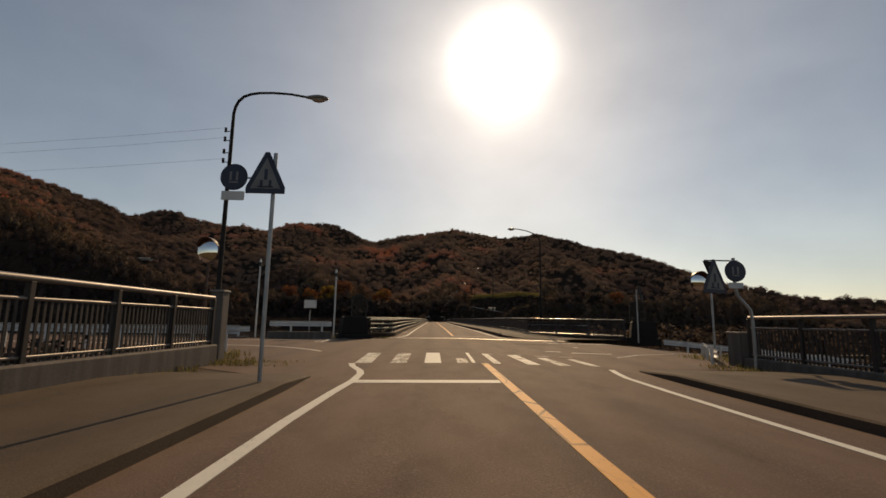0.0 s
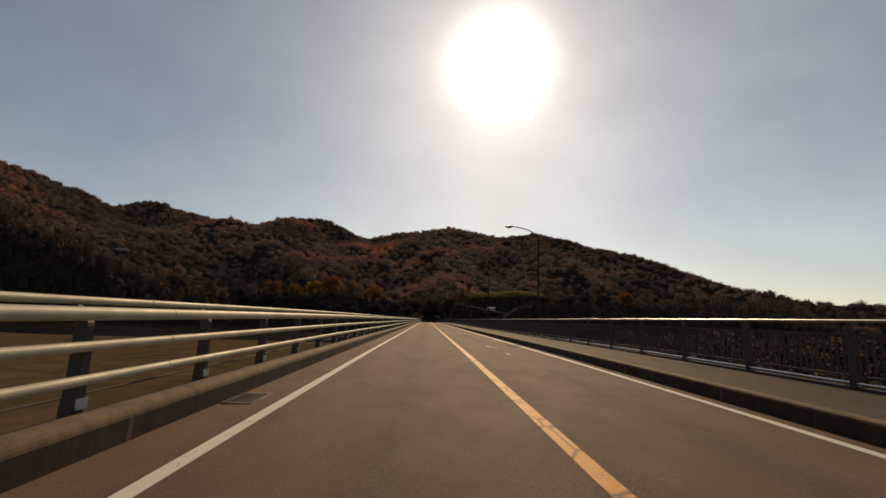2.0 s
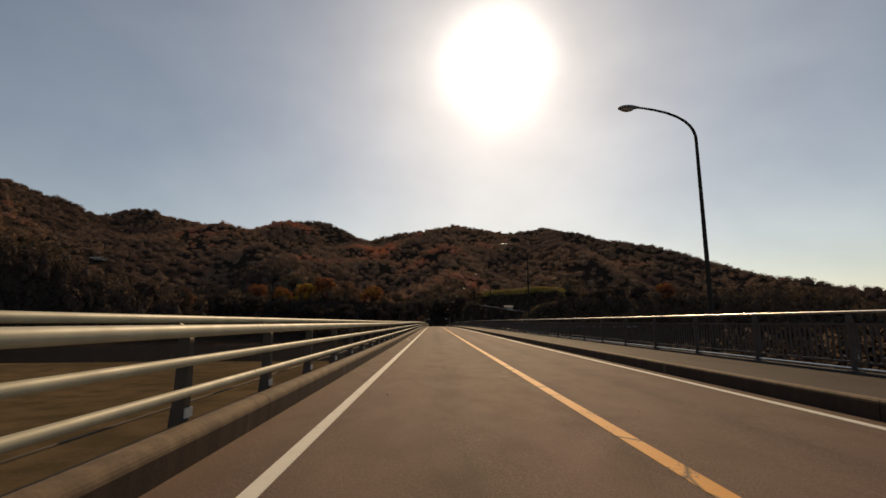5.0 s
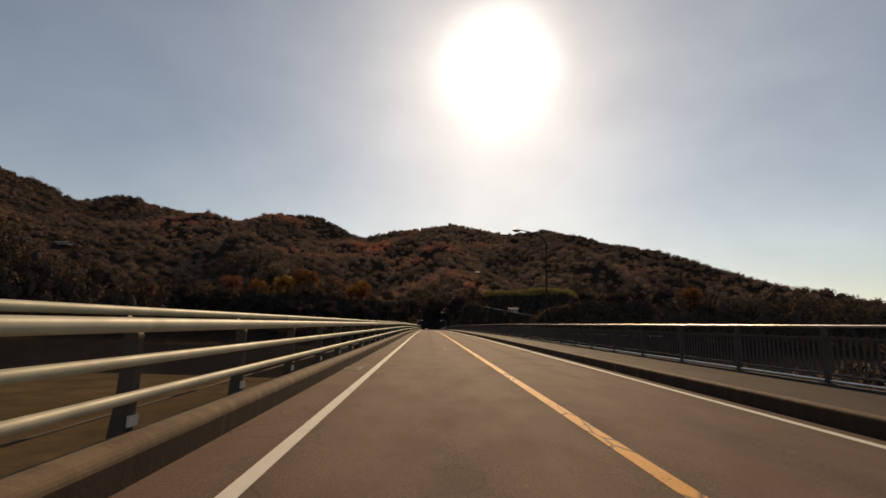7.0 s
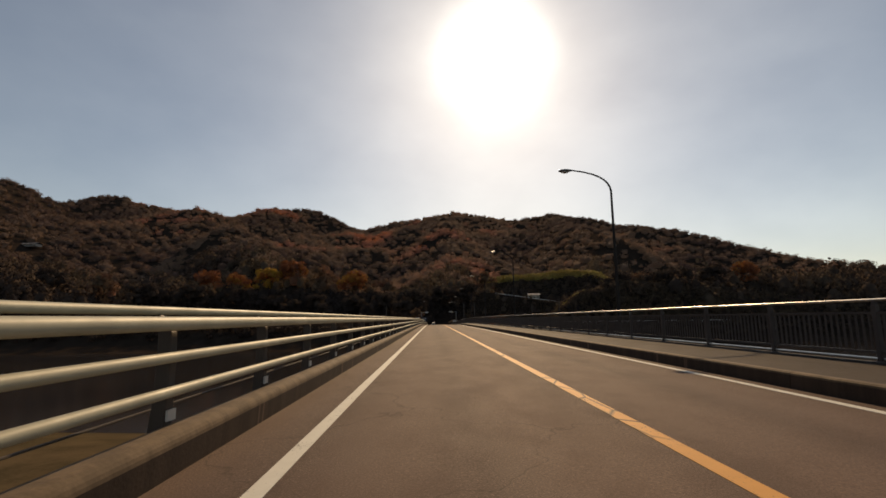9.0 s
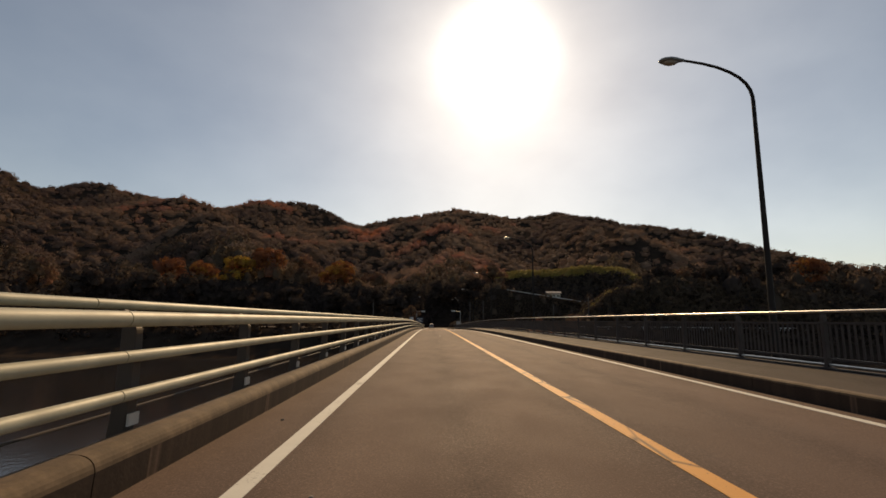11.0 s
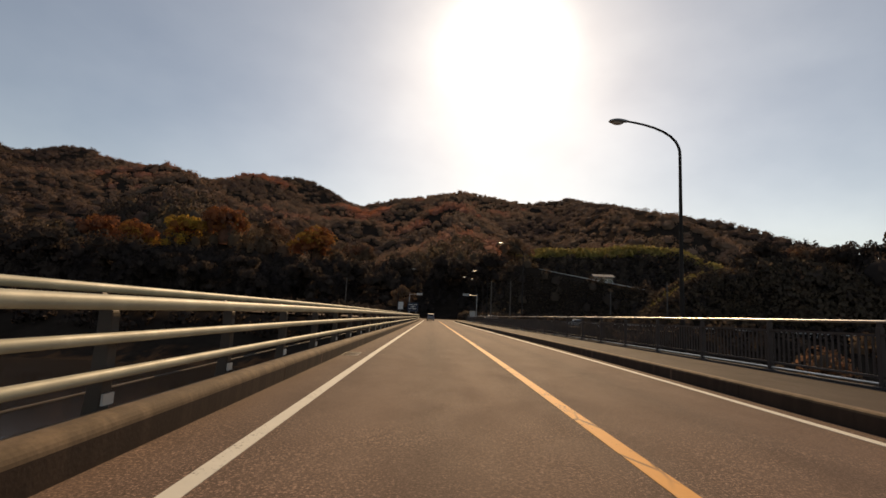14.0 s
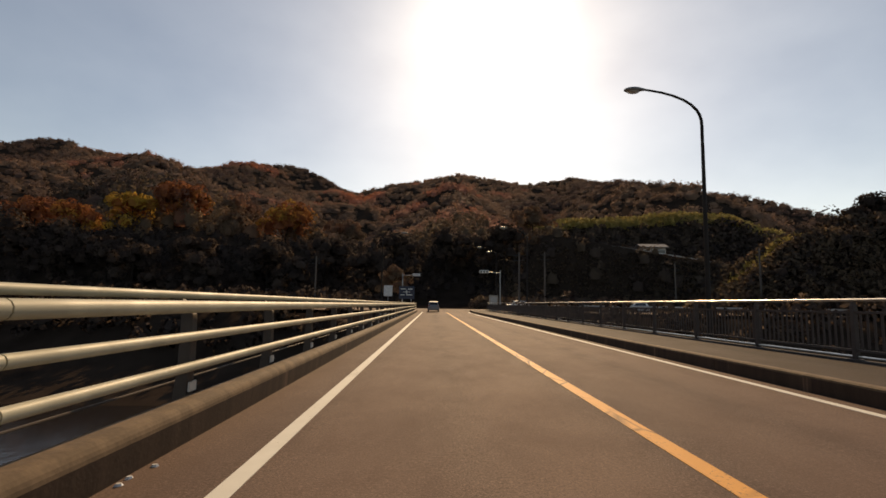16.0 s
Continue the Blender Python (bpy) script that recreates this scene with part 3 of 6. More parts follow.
c = k.mix(k.ramp(gr, [(0.36, (0.8,) * 3), (0.45, (0, 0, 0))]), c, (0.035, 0.027, 0.02))
JOINT_CONCRETE = k.color(c).bump(gr, 0.7, 0.008).m
part("concrete_strip", cross_bar(26.66, 27.02, -5.4, 7.0, 0.004).mesh("joint_concrete", JOINT_CONCRETE), joint)
part("concrete_strip", cross_bar(27.80, 27.95, -5.2, 7.0, 0.002).mesh("joint_concrete", JOINT_CONCRETE), joint)
part("base_tray", cross_bar(27.02, 27.80, -4.35, 7.0, -0.06).mesh("joint_tray", DARK), joint)
for y0, y1, sgn in ((27.02, 27.22, 1), (27.60, 27.80, -1)):
    s = cross_bar(y0, y1, -4.35, 7.0, 0.006)
    x = -4.30 + (0 if sgn > 0 else 0.075)
    while x < 6.95:
        base = y1 if sgn > 0 else y0
        z = surf_z(x, 27.4) + 0.006
        s.box((x, base + sgn * 0.105 - 27.4, z - 0.03), (0.078, 0.21, 0.06))
        x += 0.15
    part("comb_plate", s.mesh("comb", JOINT_STEEL), joint)

# ---- bridge deck, kerbs and footway ----
def profile_sweep(ys, section, mat, name, shift=lambda y: 0.0):
    s = Shape()
    s.loft([[(x + shift(y), y, road_z(y) + z) for x, z in section] for y in ys])
    return s.mesh(name, mat)


def flare_l(y):
    return -1.3 * max(0.0, (30.6 - y) / 3.3) ** 1.4


def flare_k(y):
    return flare_l(y) - 1.5 * max(0.0, (29.1 - y) / 1.15) ** 1.6


def flare_r(y):
    return 5.3 * max(0.0, (33.0 - y) / 4.9) ** 1.1


single("bridge_deck", profile_sweep(stations(28.0, Y1, 6), [(-4.75, -0.12), (5.95, -0.12), (5.95, -0.5), (3.2, -1.0), (3.0, -2.2), (-2.6, -2.2), (-2.8, -1.0), (-4.75, -0.5)], CONCRETE, "bridge_deck"),
       "concrete box girder deck of a long road bridge", "bridge", kind="structure")
for i, y in enumerate((80, 130, 180, 230, 280, 330)):
    s = Shape().box((0.2, y, road_z(y) - 2.85), (6.2, 2.0, 1.3)).box((0.2, y, road_z(y) - 7.5), (4.0, 1.6, 8.0))
    single("bridge_pier", bevelled(s, "pier", CONCRETE, 0.08), "plain concrete bridge pier standing in the riverbed", "pier", "bridge piers", "structure")
for y, nm in ((28.6, "abutment_near"), (381.8, "abutment_far")):
    single(nm, Shape().box((0.4, y, road_z(y) - 4.6), (10.6, 1.0, 8.2)).mesh(nm, CONCRETE_DARK), "concrete bridge abutment wall", "abutment", kind="structure")

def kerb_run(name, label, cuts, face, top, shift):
    """Kerb of cast blocks with open joints: each block has a weathered top and a stained face, its shade mixed into the
    darker colour.
    """
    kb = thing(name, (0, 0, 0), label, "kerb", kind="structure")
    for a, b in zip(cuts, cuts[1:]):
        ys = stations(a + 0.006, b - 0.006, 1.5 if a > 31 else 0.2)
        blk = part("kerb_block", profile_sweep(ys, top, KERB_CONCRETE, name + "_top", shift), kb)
        part("block_face", profile_sweep(ys, face, KERB_FACE, name + "_face", shift), blk, "stained face with shade in its dark colour")


kerb_run("kerb_left", "weathered concrete parapet kerb, its stained face coloured darker for shade", [27.96 + 9.26 * i for i in range(39)],
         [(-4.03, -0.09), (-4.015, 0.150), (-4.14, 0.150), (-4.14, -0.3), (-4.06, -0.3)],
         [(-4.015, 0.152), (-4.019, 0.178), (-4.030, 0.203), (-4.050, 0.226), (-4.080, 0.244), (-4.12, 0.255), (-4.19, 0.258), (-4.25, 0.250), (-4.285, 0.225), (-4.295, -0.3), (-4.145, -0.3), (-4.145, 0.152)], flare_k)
kerb_run("kerb_right", "weathered concrete footway kerb, its stained face coloured darker for shade", stations(32.4, Y1, 5.0),
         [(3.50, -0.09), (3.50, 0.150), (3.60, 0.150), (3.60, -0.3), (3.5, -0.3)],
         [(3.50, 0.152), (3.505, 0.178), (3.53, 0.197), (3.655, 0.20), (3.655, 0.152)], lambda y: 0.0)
s = Shape()
rows = []
for y in stations(28.0, Y1, 2.0):
    e = flare_r(y)
    drop = 0.17 * float(smooth(30.2, 33.4, y))
    rows.append([(3.652 + max(0.0, (31.2 - y)) * 1.0, y, road_z(y) - 0.12), (3.656 + max(0.0, (31.2 - y)) * 1.0, y, road_z(y) - 0.035 + 0.055 * float(smooth(30.2, 33.4, y)) + drop), (4.5 + e * 0.6, y, road_z(y) + 0.025 + drop), (5.80 + e, y, road_z(y) + 0.03 + drop), (5.80 + e, y, road_z(y) - 0.3)])
s.loft(rows, close=False)
single("footway_right", s.mesh("footway_right", ASPHALT_WALK), "dusty asphalt footway along the bridge railing", "pavement", kind="structure")
single("footway_edge", profile_sweep(stations(28.0, Y1, 3), [(5.74, 0.0), (5.74, 0.21), (5.77, 0.225), (6.02, 0.225), (6.05, 0.205), (6.05, -0.5), (5.8, -0.5)], PLINTH_DARK, "footway_edge", flare_r),
       "low concrete plinth under the footway railing, coloured dark for shade", "kerb", kind="structure")

# ---- markings ----
def line(name, path, half, mat, label, lift=0.004):
    single(name, ribbon(path, half, lift).mesh(name, mat), label, "road marking", "road markings", "structure")


line("lane_line", [(-3.8, 28.75), (-3.62, 29.3), (-3.42, 30.3), (-3.30, 31.6), (-3.25, 33.0)] + [(-3.25, y) for y in stations(36, 380, 4)], 0.075, WHITE_LINE, "solid white edge line, lightly worn")
line("lane_line", [(4.2, 28.2), (3.86, 28.75), (3.55, 29.4), (3.3, 30.4), (3.16, 31.4), (3.13, 33)] + [(3.13, y) for y in stations(36, 380, 4)], 0.075, WHITE_LINE, "solid white edge line, lightly worn")
line("centre_line", [(0.0, y) for y in stations(31.1, 377, 4)], 0.085, YELLOW_LINE, "solid yellow centre line with cracked paint")
line("stop_line", [(0.09, 31.05), (1.5, 31.06), (3.02, 31.08)], 0.13, WORN_LINE, "white stop line, worn at the edges")
line("lane_line", [(-3.25, y) for y in stations(-60, 3, 4)] + [(-3.16, 5.4), (-3.06, 7.0), (-3.09, 8.2), (-3.20, 8.85), (-3.38, 9.4), (-3.56, 9.95), (-3.72, 10.72)], 0.085, WHITE_LINE, "white edge line bending out at the crossing")
line("centre_line", [(0.06, y) for y in stations(-60, 10.7, 4)], 0.095, YELLOW_LINE, "solid yellow centre line with cracked paint")
line("lane_line", [(3.02, y) for y in stations(-60, 4, 4)] + [(3.02, 6), (3.06, 8.1), (3.22, 9.1), (3.38, 9.9)], 0.075, WHITE_LINE, "solid white edge line, lightly worn")
line("stop_line", [(-3.02, 6.84), (-0.06, 6.78)], 0.22, WHITE_LINE, "white stop line before the crossing")
# the crossing: eight stripes, most of them half rubbed away by wheels
STRIPES = [(-3.407, -3.542, 10.81, 14.76, 0.238, 0), (-2.413, -2.432, 10.81, 14.57, 0.238, 1), (-1.419, -1.409, 10.81, 14.81, 0.242, 2), (-0.232, -0.164, 10.9, 14.76, 0.053, 2), (-0.55, -0.531, 10.86, 12.35, 0.155, 1),
           (0.434, 0.453, 10.76, 14.47, 0.107, 0), (1.476, 1.418, 10.74, 14.28, 0.184, 0), (2.364, 2.267, 10.68, 13.32, 0.165, 1), (3.281, 3.203, 10.79, 13.17, 0.136, 0), (0.588, 0.569, 14.3, 14.53, 0.165, 1),
           (1.534, 1.524, 14.2, 14.36, 0.213, 1), (2.441, 2.441, 14.03, 14.15, 0.262, 0), (3.3, 3.3, 13.99, 14.09, 0.223, 0)]
for x0, x1, y0, y1, half, state in STRIPES:
    line("crossing_stripe", [(x0, y0), ((x0 + x1) / 2, (y0 + y1) / 2), (x1, y1)], half, (RUBBED_LINE, WORN_LINE, WHITE_LINE)[state], ("white crossing stripe, streaky with wear", "faded crossing stripe, mostly rubbed off", "white crossing stripe")[state])
line("lane_line", [(-5.3, 14.7), (-5.55, 15.3), (-6.2, 16.2), (-7.1, 17.1), (-8.2, 17.9), (-9.6, 18.3), (-12, 18.5), (-60, 19)], 0.075, WHITE_LINE, "white edge line curving into the levee road")
line("lane_line", [(-20, 21.9), (-14.2, 22.0), (-10.8, 23.1), (-8.64, 24.2), (-7.7, 24.95), (-6.8, 25.7), (-6.0, 26.15), (-5.0, 26.6)], 0.07, WHITE_LINE, "white edge line curving into the levee road")
line("lane_line", [(-7.18, 21.9), (-7.22, 23.4), (-7.3, 24.9)], 0.08, WHITE_LINE, "white edge line meeting the levee road's line")
line("lane_line", [(-7.45, 21.9), (-7.6, 23.4), (-7.78, 24.9)], 0.08, WORN_LINE, "short white hatch marking")
line("lane_line", [(4.9, 14.0), (6.6, 15.9), (9.0, 17.2), (14, 17.9), (40, 18.2)], 0.075, WORN_LINE, "white edge line curving into the levee road")
for xa, ya, xb, yb in ((4.66, 25.1, 6.75, 24.36), (4.67, 24.07, 5.9, 23.73), (4.7, 21.54, 5.2, 21.41), (5.0, 20.7, 5.7, 20.6), (6.8, 24.2, 8.6, 23.8), (3.3, 17.1, 3.9, 16.9), (4.2, 16.5, 5.8, 16.33)):
    line("lane_line", [(xa, ya), (xb, yb)], 0.085, WHITE_LINE, "faded white marking on the levee road")
k = Nodes("patched_asphalt", 0.95, spec=0.05)
k.color(k.ramp(k.noise(4, 5), [(0.3, (0.028, 0.026, 0.025)), (0.7, (0.05, 0.046, 0.042))])).bump(k.noise(60, 3), 0.4, 0.004)
PATCH = k.m
k = Nodes("pale_patch", 0.7, spec=0.3)
k.color(k.ramp(k.noise(5, 5), [(0.3, (0.10, 0.09, 0.075)), (0.7, (0.26, 0.24, 0.20))])).bump(k.noise(60, 3), 0.4, 0.004)
PALE = k.m


def blotch(x, y, w, l, mat, label, seed):
    rnd = random.Random(seed)
    pts = []
    for i in range(18):
        a = 2 * math.pi * i / 18
        r = 0.35 + 0.65 * rnd.random()
        px, py = x + w * r * math.cos(a), y + l * r * math.sin(a)
        pts.append((px, py, surf_z(px, py) + 0.004))
    s = Shape().add([(x, y, surf_z(x, y) + 0.005)] + pts, [(0, i + 1, (i + 1) % 18 + 1) for i in range(18)])
    single("asphalt_patch", s.mesh("patch", mat), label, "road patch", "road patches", "structure")


blotch(4.4, 22.45, 1.3, 0.45, PATCH, "dark tar-filled patch in the asphalt", 3)
rnd = random.Random(8)
for cx, cy, n in ((1.5, 52.4, 13), (1.63, 48.6, 3), (1.55, 71.4, 14), (1.68, 75.4, 6)):
    for i in range(n):
        x, y = cx + rnd.uniform(-0.2, 0.2), cy + rnd.uniform(-0.75, 0.55)
        ln = rnd.uniform(0.15, 0.6)
        line("paint_scrap", [(x, y), (x + rnd.uniform(-0.04, 0.04), y + ln * 0.5), (x + rnd.uniform(-0.06, 0.06), y + ln)], rnd.uniform(0.015, 0.05), WORN_LINE, "scrap of old white road paint")
for xa, ya, xb, yb in ((1.9, 73.04, 2.18, 73.15), (1.06, 74.2, 1.21, 73.9), (1.35, 71.4, 1.43, 71.95)):
    line("paint_scrap", [(xa, ya), (xb, yb)], 0.04, WORN_LINE, "scrap of old white road paint")
for i, (x, y) in enumerate(((2.8, 54.2), (2.85, 151.7), (2.9, 178.3), (2.8, 245.1), (2.8, 275.8), (2.78, 314.3))):
    blotch(x, y, 0.30, 0.55, PATCH, "dark worn patch across the edge line", 30 + i)

# drains beside the left kerb
for y in (38.3, 119.7, 141.6, 292.4):
    d = thing("drain_grate", (-3.80, y, surf_z(-3.8, y)), "rusty iron drain grate beside the kerb", "drain", "drain grates")
    part("frame", Shape().box((0, 0.42, 0.002), (0.40, 0.05, 0.02)).box((0, -0.42, 0.002), (0.40, 0.05, 0.02)).box((-0.19, 0, 0.002), (0.03, 0.8, 0.02)).box((0.19, 0, 0.002), (0.03, 0.8, 0.02)).mesh("grate_frame", JOINT_STEEL), d)
    for i in range(11):
        part("bar", Shape().box((0, -0.36 + 0.072 * i, 0.002), (0.35, 0.028, 0.018)).mesh("grate_bar", JOINT_STEEL), d)
    # flat black sheet between the bars in place of a shaded hole
    part("dark_sheet", Shape().box((0, 0, -0.001), (0.36, 0.8, 0.012)).mesh("grate_dark_sheet", DARK), d)

# loose grit and bits of paint on the asphalt
grit = Shape()
for a in range(6):
    t = a * math.pi / 3
    grit.v += [(math.cos(t), math.sin(t) * 0.7, 0.0), (0.6 * math.cos(t + 0.3), 0.45 * math.sin(t + 0.3), 0.55)]
grit.f += [(2 * a, (2 * a + 2) % 12, (2 * a + 3) % 12, 2 * a + 1) for a in range(6)] + [(1, 3, 5, 7, 9, 11)]
GRIT_ME = grit.mesh("pebble", PALE)
LITTER_ME = grit.mesh("white_chip", WHITE_PAINT)
rnd = random.Random(44)
bits = [(-1.336, 253.74), (-0.155, 146.1), (-3.7, 146.28), (-3.62, 154.41), (-1.05, 151.33), (-3.97, 316.59), (-3.985, 316.72), (-3.95, 316.96)] + [(rnd.choice((-3.7, -2.6, -1.6, -0.4, 0.6, 1.7, 2.6)) + rnd.uniform(-0.25, 0.25), rnd.uniform(4, 370)) for _ in range(55)]
for i, (x, y) in enumerate(bits):
    bit_me = GRIT_ME if i > 7 else LITTER_ME
    sz = rnd.uniform(0.010, 0.024) if i > 7 else 0.03
    single("pebble", bit_me, "small pale pebble lying on the road", "pebble", "road grit", "", Matrix.Translation((x, y, surf_z(x, y) + 0.001)) @ Matrix.Rotation(rnd.uniform(0, 6.2), 4, "Z") @ Matrix.Diagonal((sz, sz, sz, 1)))


# ---- left vehicle railing ----
def along_l(ys, x, z, r, n=10, sag=0.0):
    return Shape().tube([(x + flare_l(y), y, road_z(y) + z) for y in ys], r, n)


rail_l = thing("bridge_railing", (0, 0, 0), "cream-painted steel vehicle railing of four round rails on dark posts", "railing", kind="structure")
for x, z, r, nm in ((-4.44, 1.19, 0.038, "top_rail"), (-4.20, 1.078, 0.060, "main_rail"), (-4.19, 0.805, 0.044, "middle_rail"), (-4.19, 0.528, 0.044, "lower_rail")):
    # lengths of about nine metres, sleeved where they meet
    cuts = stations(27.5, 381.0, 9.26)
    for a, b in zip(cuts, cuts[1:]):
        sh = along_l(stations(a + 0.006, b - 0.006, 3.0 if a > 34 else 0.8), x, z, r, 12)
        part(nm, sh.mesh(nm, RAIL_PAINT, True), rail_l)
part("cable_pipe", along_l(stations(28, 380, 4), -4.52, 0.335, 0.010, 6).mesh("cable_pipe", POST_PAINT, True), rail_l, "thin grey conduit behind the posts")

post = Shape()
secs = []
for z, xa, xb, w in ((-0.11, -4.45, -4.30, 0.07), (0.22, -4.43, -4.30, 0.065), (0.5, -4.405, -4.285, 0.06), (0.8, -4.40, -4.285, 0.055), (1.0, -4.405, -4.29, 0.05), (1.10, -4.44, -4.36, 0.042), (1.16, -4.462, -4.418, 0.032)):
    secs.append([(xa, -w, z), (xb, -w, z), (xb, w, z), (xa, w, z)])
post.loft(secs)
for z in (1.078, 0.805, 0.528):
    post.box((-4.26, 0, z), (0.06, 0.10, 0.05))
POST_ME = bevelled(post, "rail_post", POST_PAINT, 0.008)
plate = Shape().box((-4.40, 0, -0.107), (0.19, 0.24, 0.018)).box((-4.277, 0, 0.315), (0.018, 0.13, 0.09))
for dx in (-0.09, 0.05):
    for dy in (-0.1, 0.1):
        plate.tube([(-4.40 + dx * 0.7, dy, -0.1), (-4.40 + dx * 0.7, dy, -0.07)], 0.014, 6)
PLATE_ME = plate.mesh("rail_base_plate", PLATE_PAINT)
for y in [27.75, 28.95] + [31.049 + 2.315 * i for i in range(151)]:
    m = Matrix.Translation((flare_l(y), y, road_z(y)))
    p = part("post", POST_ME, rail_l, "", m)
    part("base_plate", PLATE_ME, p, "pale grey bolted base plate")

# ---- right footway railing ----
rail_r = thing("footway_railing", (0, 0, 0), "brown steel footway railing with upright bars and a bright top rail", "railing", kind="structure")
STEP = 2.667
fr_posts = []
y = STEP * 12 - 0.61
while y < 381.2:
    fr_posts.append(Vector((5.88, y, road_z(y))))
    y += STEP
k0 = [p for p in fr_posts if p.y > 33.0]
start = Vector((11.2, 28.4, road_z(28.4)))
span = k0[0] - start
n_fl = 3
posts = [start + span * i / n_fl for i in range(n_fl)] + k0

RP_ME = bevelled(Shape().box((0, 0, 0.72), (0.09, 0.09, 1.02)).box((0, 0, 0.23), (0.2, 0.2, 0.02)).box((0, 0, 1.26), (0.07, 0.07, 0.10)), "footway_post", RAIL_BROWN, 0.008)
k = Nodes("rail_top_metal", 0.28, 0.85)
k.color(k.ramp(k.noise(4, 4), [(0.3, (0.40, 0.37, 0.33)), (0.7, (0.58, 0.55, 0.50))]))
RAIL_METAL = k.m


def unit_panel(build):
    """A shape one metre long in y, scaled to each bay."""
    s = Shape()
    build(s)
    return s


L = STEP
TOP_ME = unit_panel(lambda q: q.tube([(0, 0, 1.325), (0, L, 1.325)], 0.028, 12)).mesh("rail_top", RAIL_METAL, True)
MID_ME = unit_panel(lambda q: q.box((0, L / 2, 1.095), (0.05, L - 0.12, 0.045))).mesh("rail_mid", RAIL_BROWN)
LOW_ME = unit_panel(lambda q: q.box((0, L / 2, 0.40), (0.045, L - 0.12, 0.04))).mesh("rail_low", RAIL_BROWN)
FOOT_ME = unit_panel(lambda q: q.tube([(0, 0.05, 0.285), (0, L - 0.05, 0.285)], 0.022, 8)).mesh("rail_foot", RAIL_METAL, True)
BAR_ME = Shape().box((0, 0, 0.757), (0.022, 0.038, 0.635)).mesh("baluster", RAIL_BROWN)
bars_near = 0
stuff = Shape()
for a, b in zip(posts, posts[1:]):
    d = b - a
    yaw = math.atan2(-d.x, d.y)
    ln = d.length
    m = Matrix.Translation(a) @ Matrix.Rotation(yaw, 4, "Z") @ Matrix.Rotation(math.atan2(d.z, math.hypot(d.x, d.y)), 4, "X") @ Matrix.Diagonal((1, ln / L, 1, 1))
    p = part("post", RP_ME, rail_r, "", Matrix.Translation(a) @ Matrix.Rotation(yaw, 4, "Z"))
    for nm, meh in (("top_rail", TOP_ME), ("middle_rail", MID_ME), ("bottom_rail", LOW_ME), ("foot_rail", FOOT_ME)):
        part(nm, meh, rail_r, "", m)
    nb = 18
    for j in range(nb):
        f = (j + 1) / (nb + 1)
        if 120 < a.y < 165 and bars_near < 300:
            part("baluster", BAR_ME, rail_r, "", Matrix.Translation(a + d * f) @ Matrix.Rotation(yaw, 4, "Z"))
            bars_near += 1
        else:
            c = a + d * f
            stuff.box((c.x, c.y, c.z + 0.757), (0.022, 0.038, 0.635), Matrix.Rotation(yaw, 3, "Z"))
part("post", RP_ME, rail_r, "", Matrix.Translation(posts[-1]))
ob = part("balusters", stuff.mesh("balusters", RAIL_BROWN), rail_r)
tagged(ob, kind="stuff")


# ---- street lamps ----
def street_lamp(base_z, foot_h, pts=None, hx=0.0, hz=0.0):
    """A tapered pole with a swan neck, at the origin, its arm along -x."""
    lamp = thing("street_lamp", (0, 0, 0), "dark-painted steel street lamp with a curved arm, unlit", "street lamp", "street lamps")
    s = Shape().tube([(0, 0, base_z), (0, 0, 1.2), (0, 0, 4.5), (0, 0, 7.2)], [0.085, 0.082, 0.065, 0.052], 12)
    s.tube([(0, 0, base_z), (0, 0, base_z + foot_h)], 0.11, 12)
    s.box((0, 0, base_z + 0.01), (0.34, 0.34, 0.03))
    part("pole", s.mesh("lamp_pole", LAMP_DARK, True), lamp)
    pts = pts or [(0, 0, 7.2), (-0.01, 0, 7.38), (-0.06, 0, 7.56), (-0.16, 0, 7.74), (-0.34, 0, 7.92), (-0.60, 0, 8.08), (-0.95, 0, 8.22), (-1.35, 0, 8.32), (-1.75, 0, 8.385), (-1.95, 0, 8.41)]
    part("arm", Shape().tube(pts, [0.052, 0.05, 0.048, 0.046, 0.044, 0.042, 0.04, 0.038, 0.036, 0.036], 10).mesh("lamp_arm", LAMP_DARK, True), lamp)
    # cobra head: lofted ovals
    secs = []
    for u, w, top, bot in ((-1.9, 0.05, 0.045, 0.045), (-2.02, 0.085, 0.07, 0.06), (-2.15, 0.14, 0.09, 0.10), (-2.3, 0.17, 0.095, 0.12), (-2.45, 0.155, 0.085, 0.10), (-2.56, 0.10, 0.06, 0.06), (-2.61, 0.03, 0.02, 0.02)):
        ring = []
        for j in range(14):
            a = 2 * math.pi * j / 14
            zz = math.sin(a)
            ring.append((u + hx, w * math.cos(a), hz + 8.405 - 0.03 * (u + 1.9) / -0.7 + (top if zz > 0 else bot * 0.7) * zz))
        secs.append(ring)
    head = part("lamp_head", Shape().loft(secs).mesh("lamp_head", LAMP_HEAD, True), lamp)
    secs = []
    for u, w, h in ((-2.08, 0.02, 0.01), (-2.15, 0.10, 0.05), (-2.3, 0.14, 0.075), (-2.44, 0.11, 0.05), (-2.52, 0.02, 0.01)):
        secs.append([(u + hx, w * math.cos(2 * math.pi * j / 12), hz + 8.33 + (0.02 if math.sin(2 * math.pi * j / 12) > 0 else h) * math.sin(2 * math.pi * j / 12)) for j in range(12)])
    part("lamp_cover", Shape().loft(secs).mesh("lamp_cover", LAMP_GLASS, True), head, "clouded glass bowl")
    return lamp


LAMP_X = 7.87
first = street_lamp(-0.10, 0.5)
ys = [38.05, 70.96, 103.24, 135.55, 167.92, 200.35, 232.9, 265.15, 297.6, 330.15, 362.6]
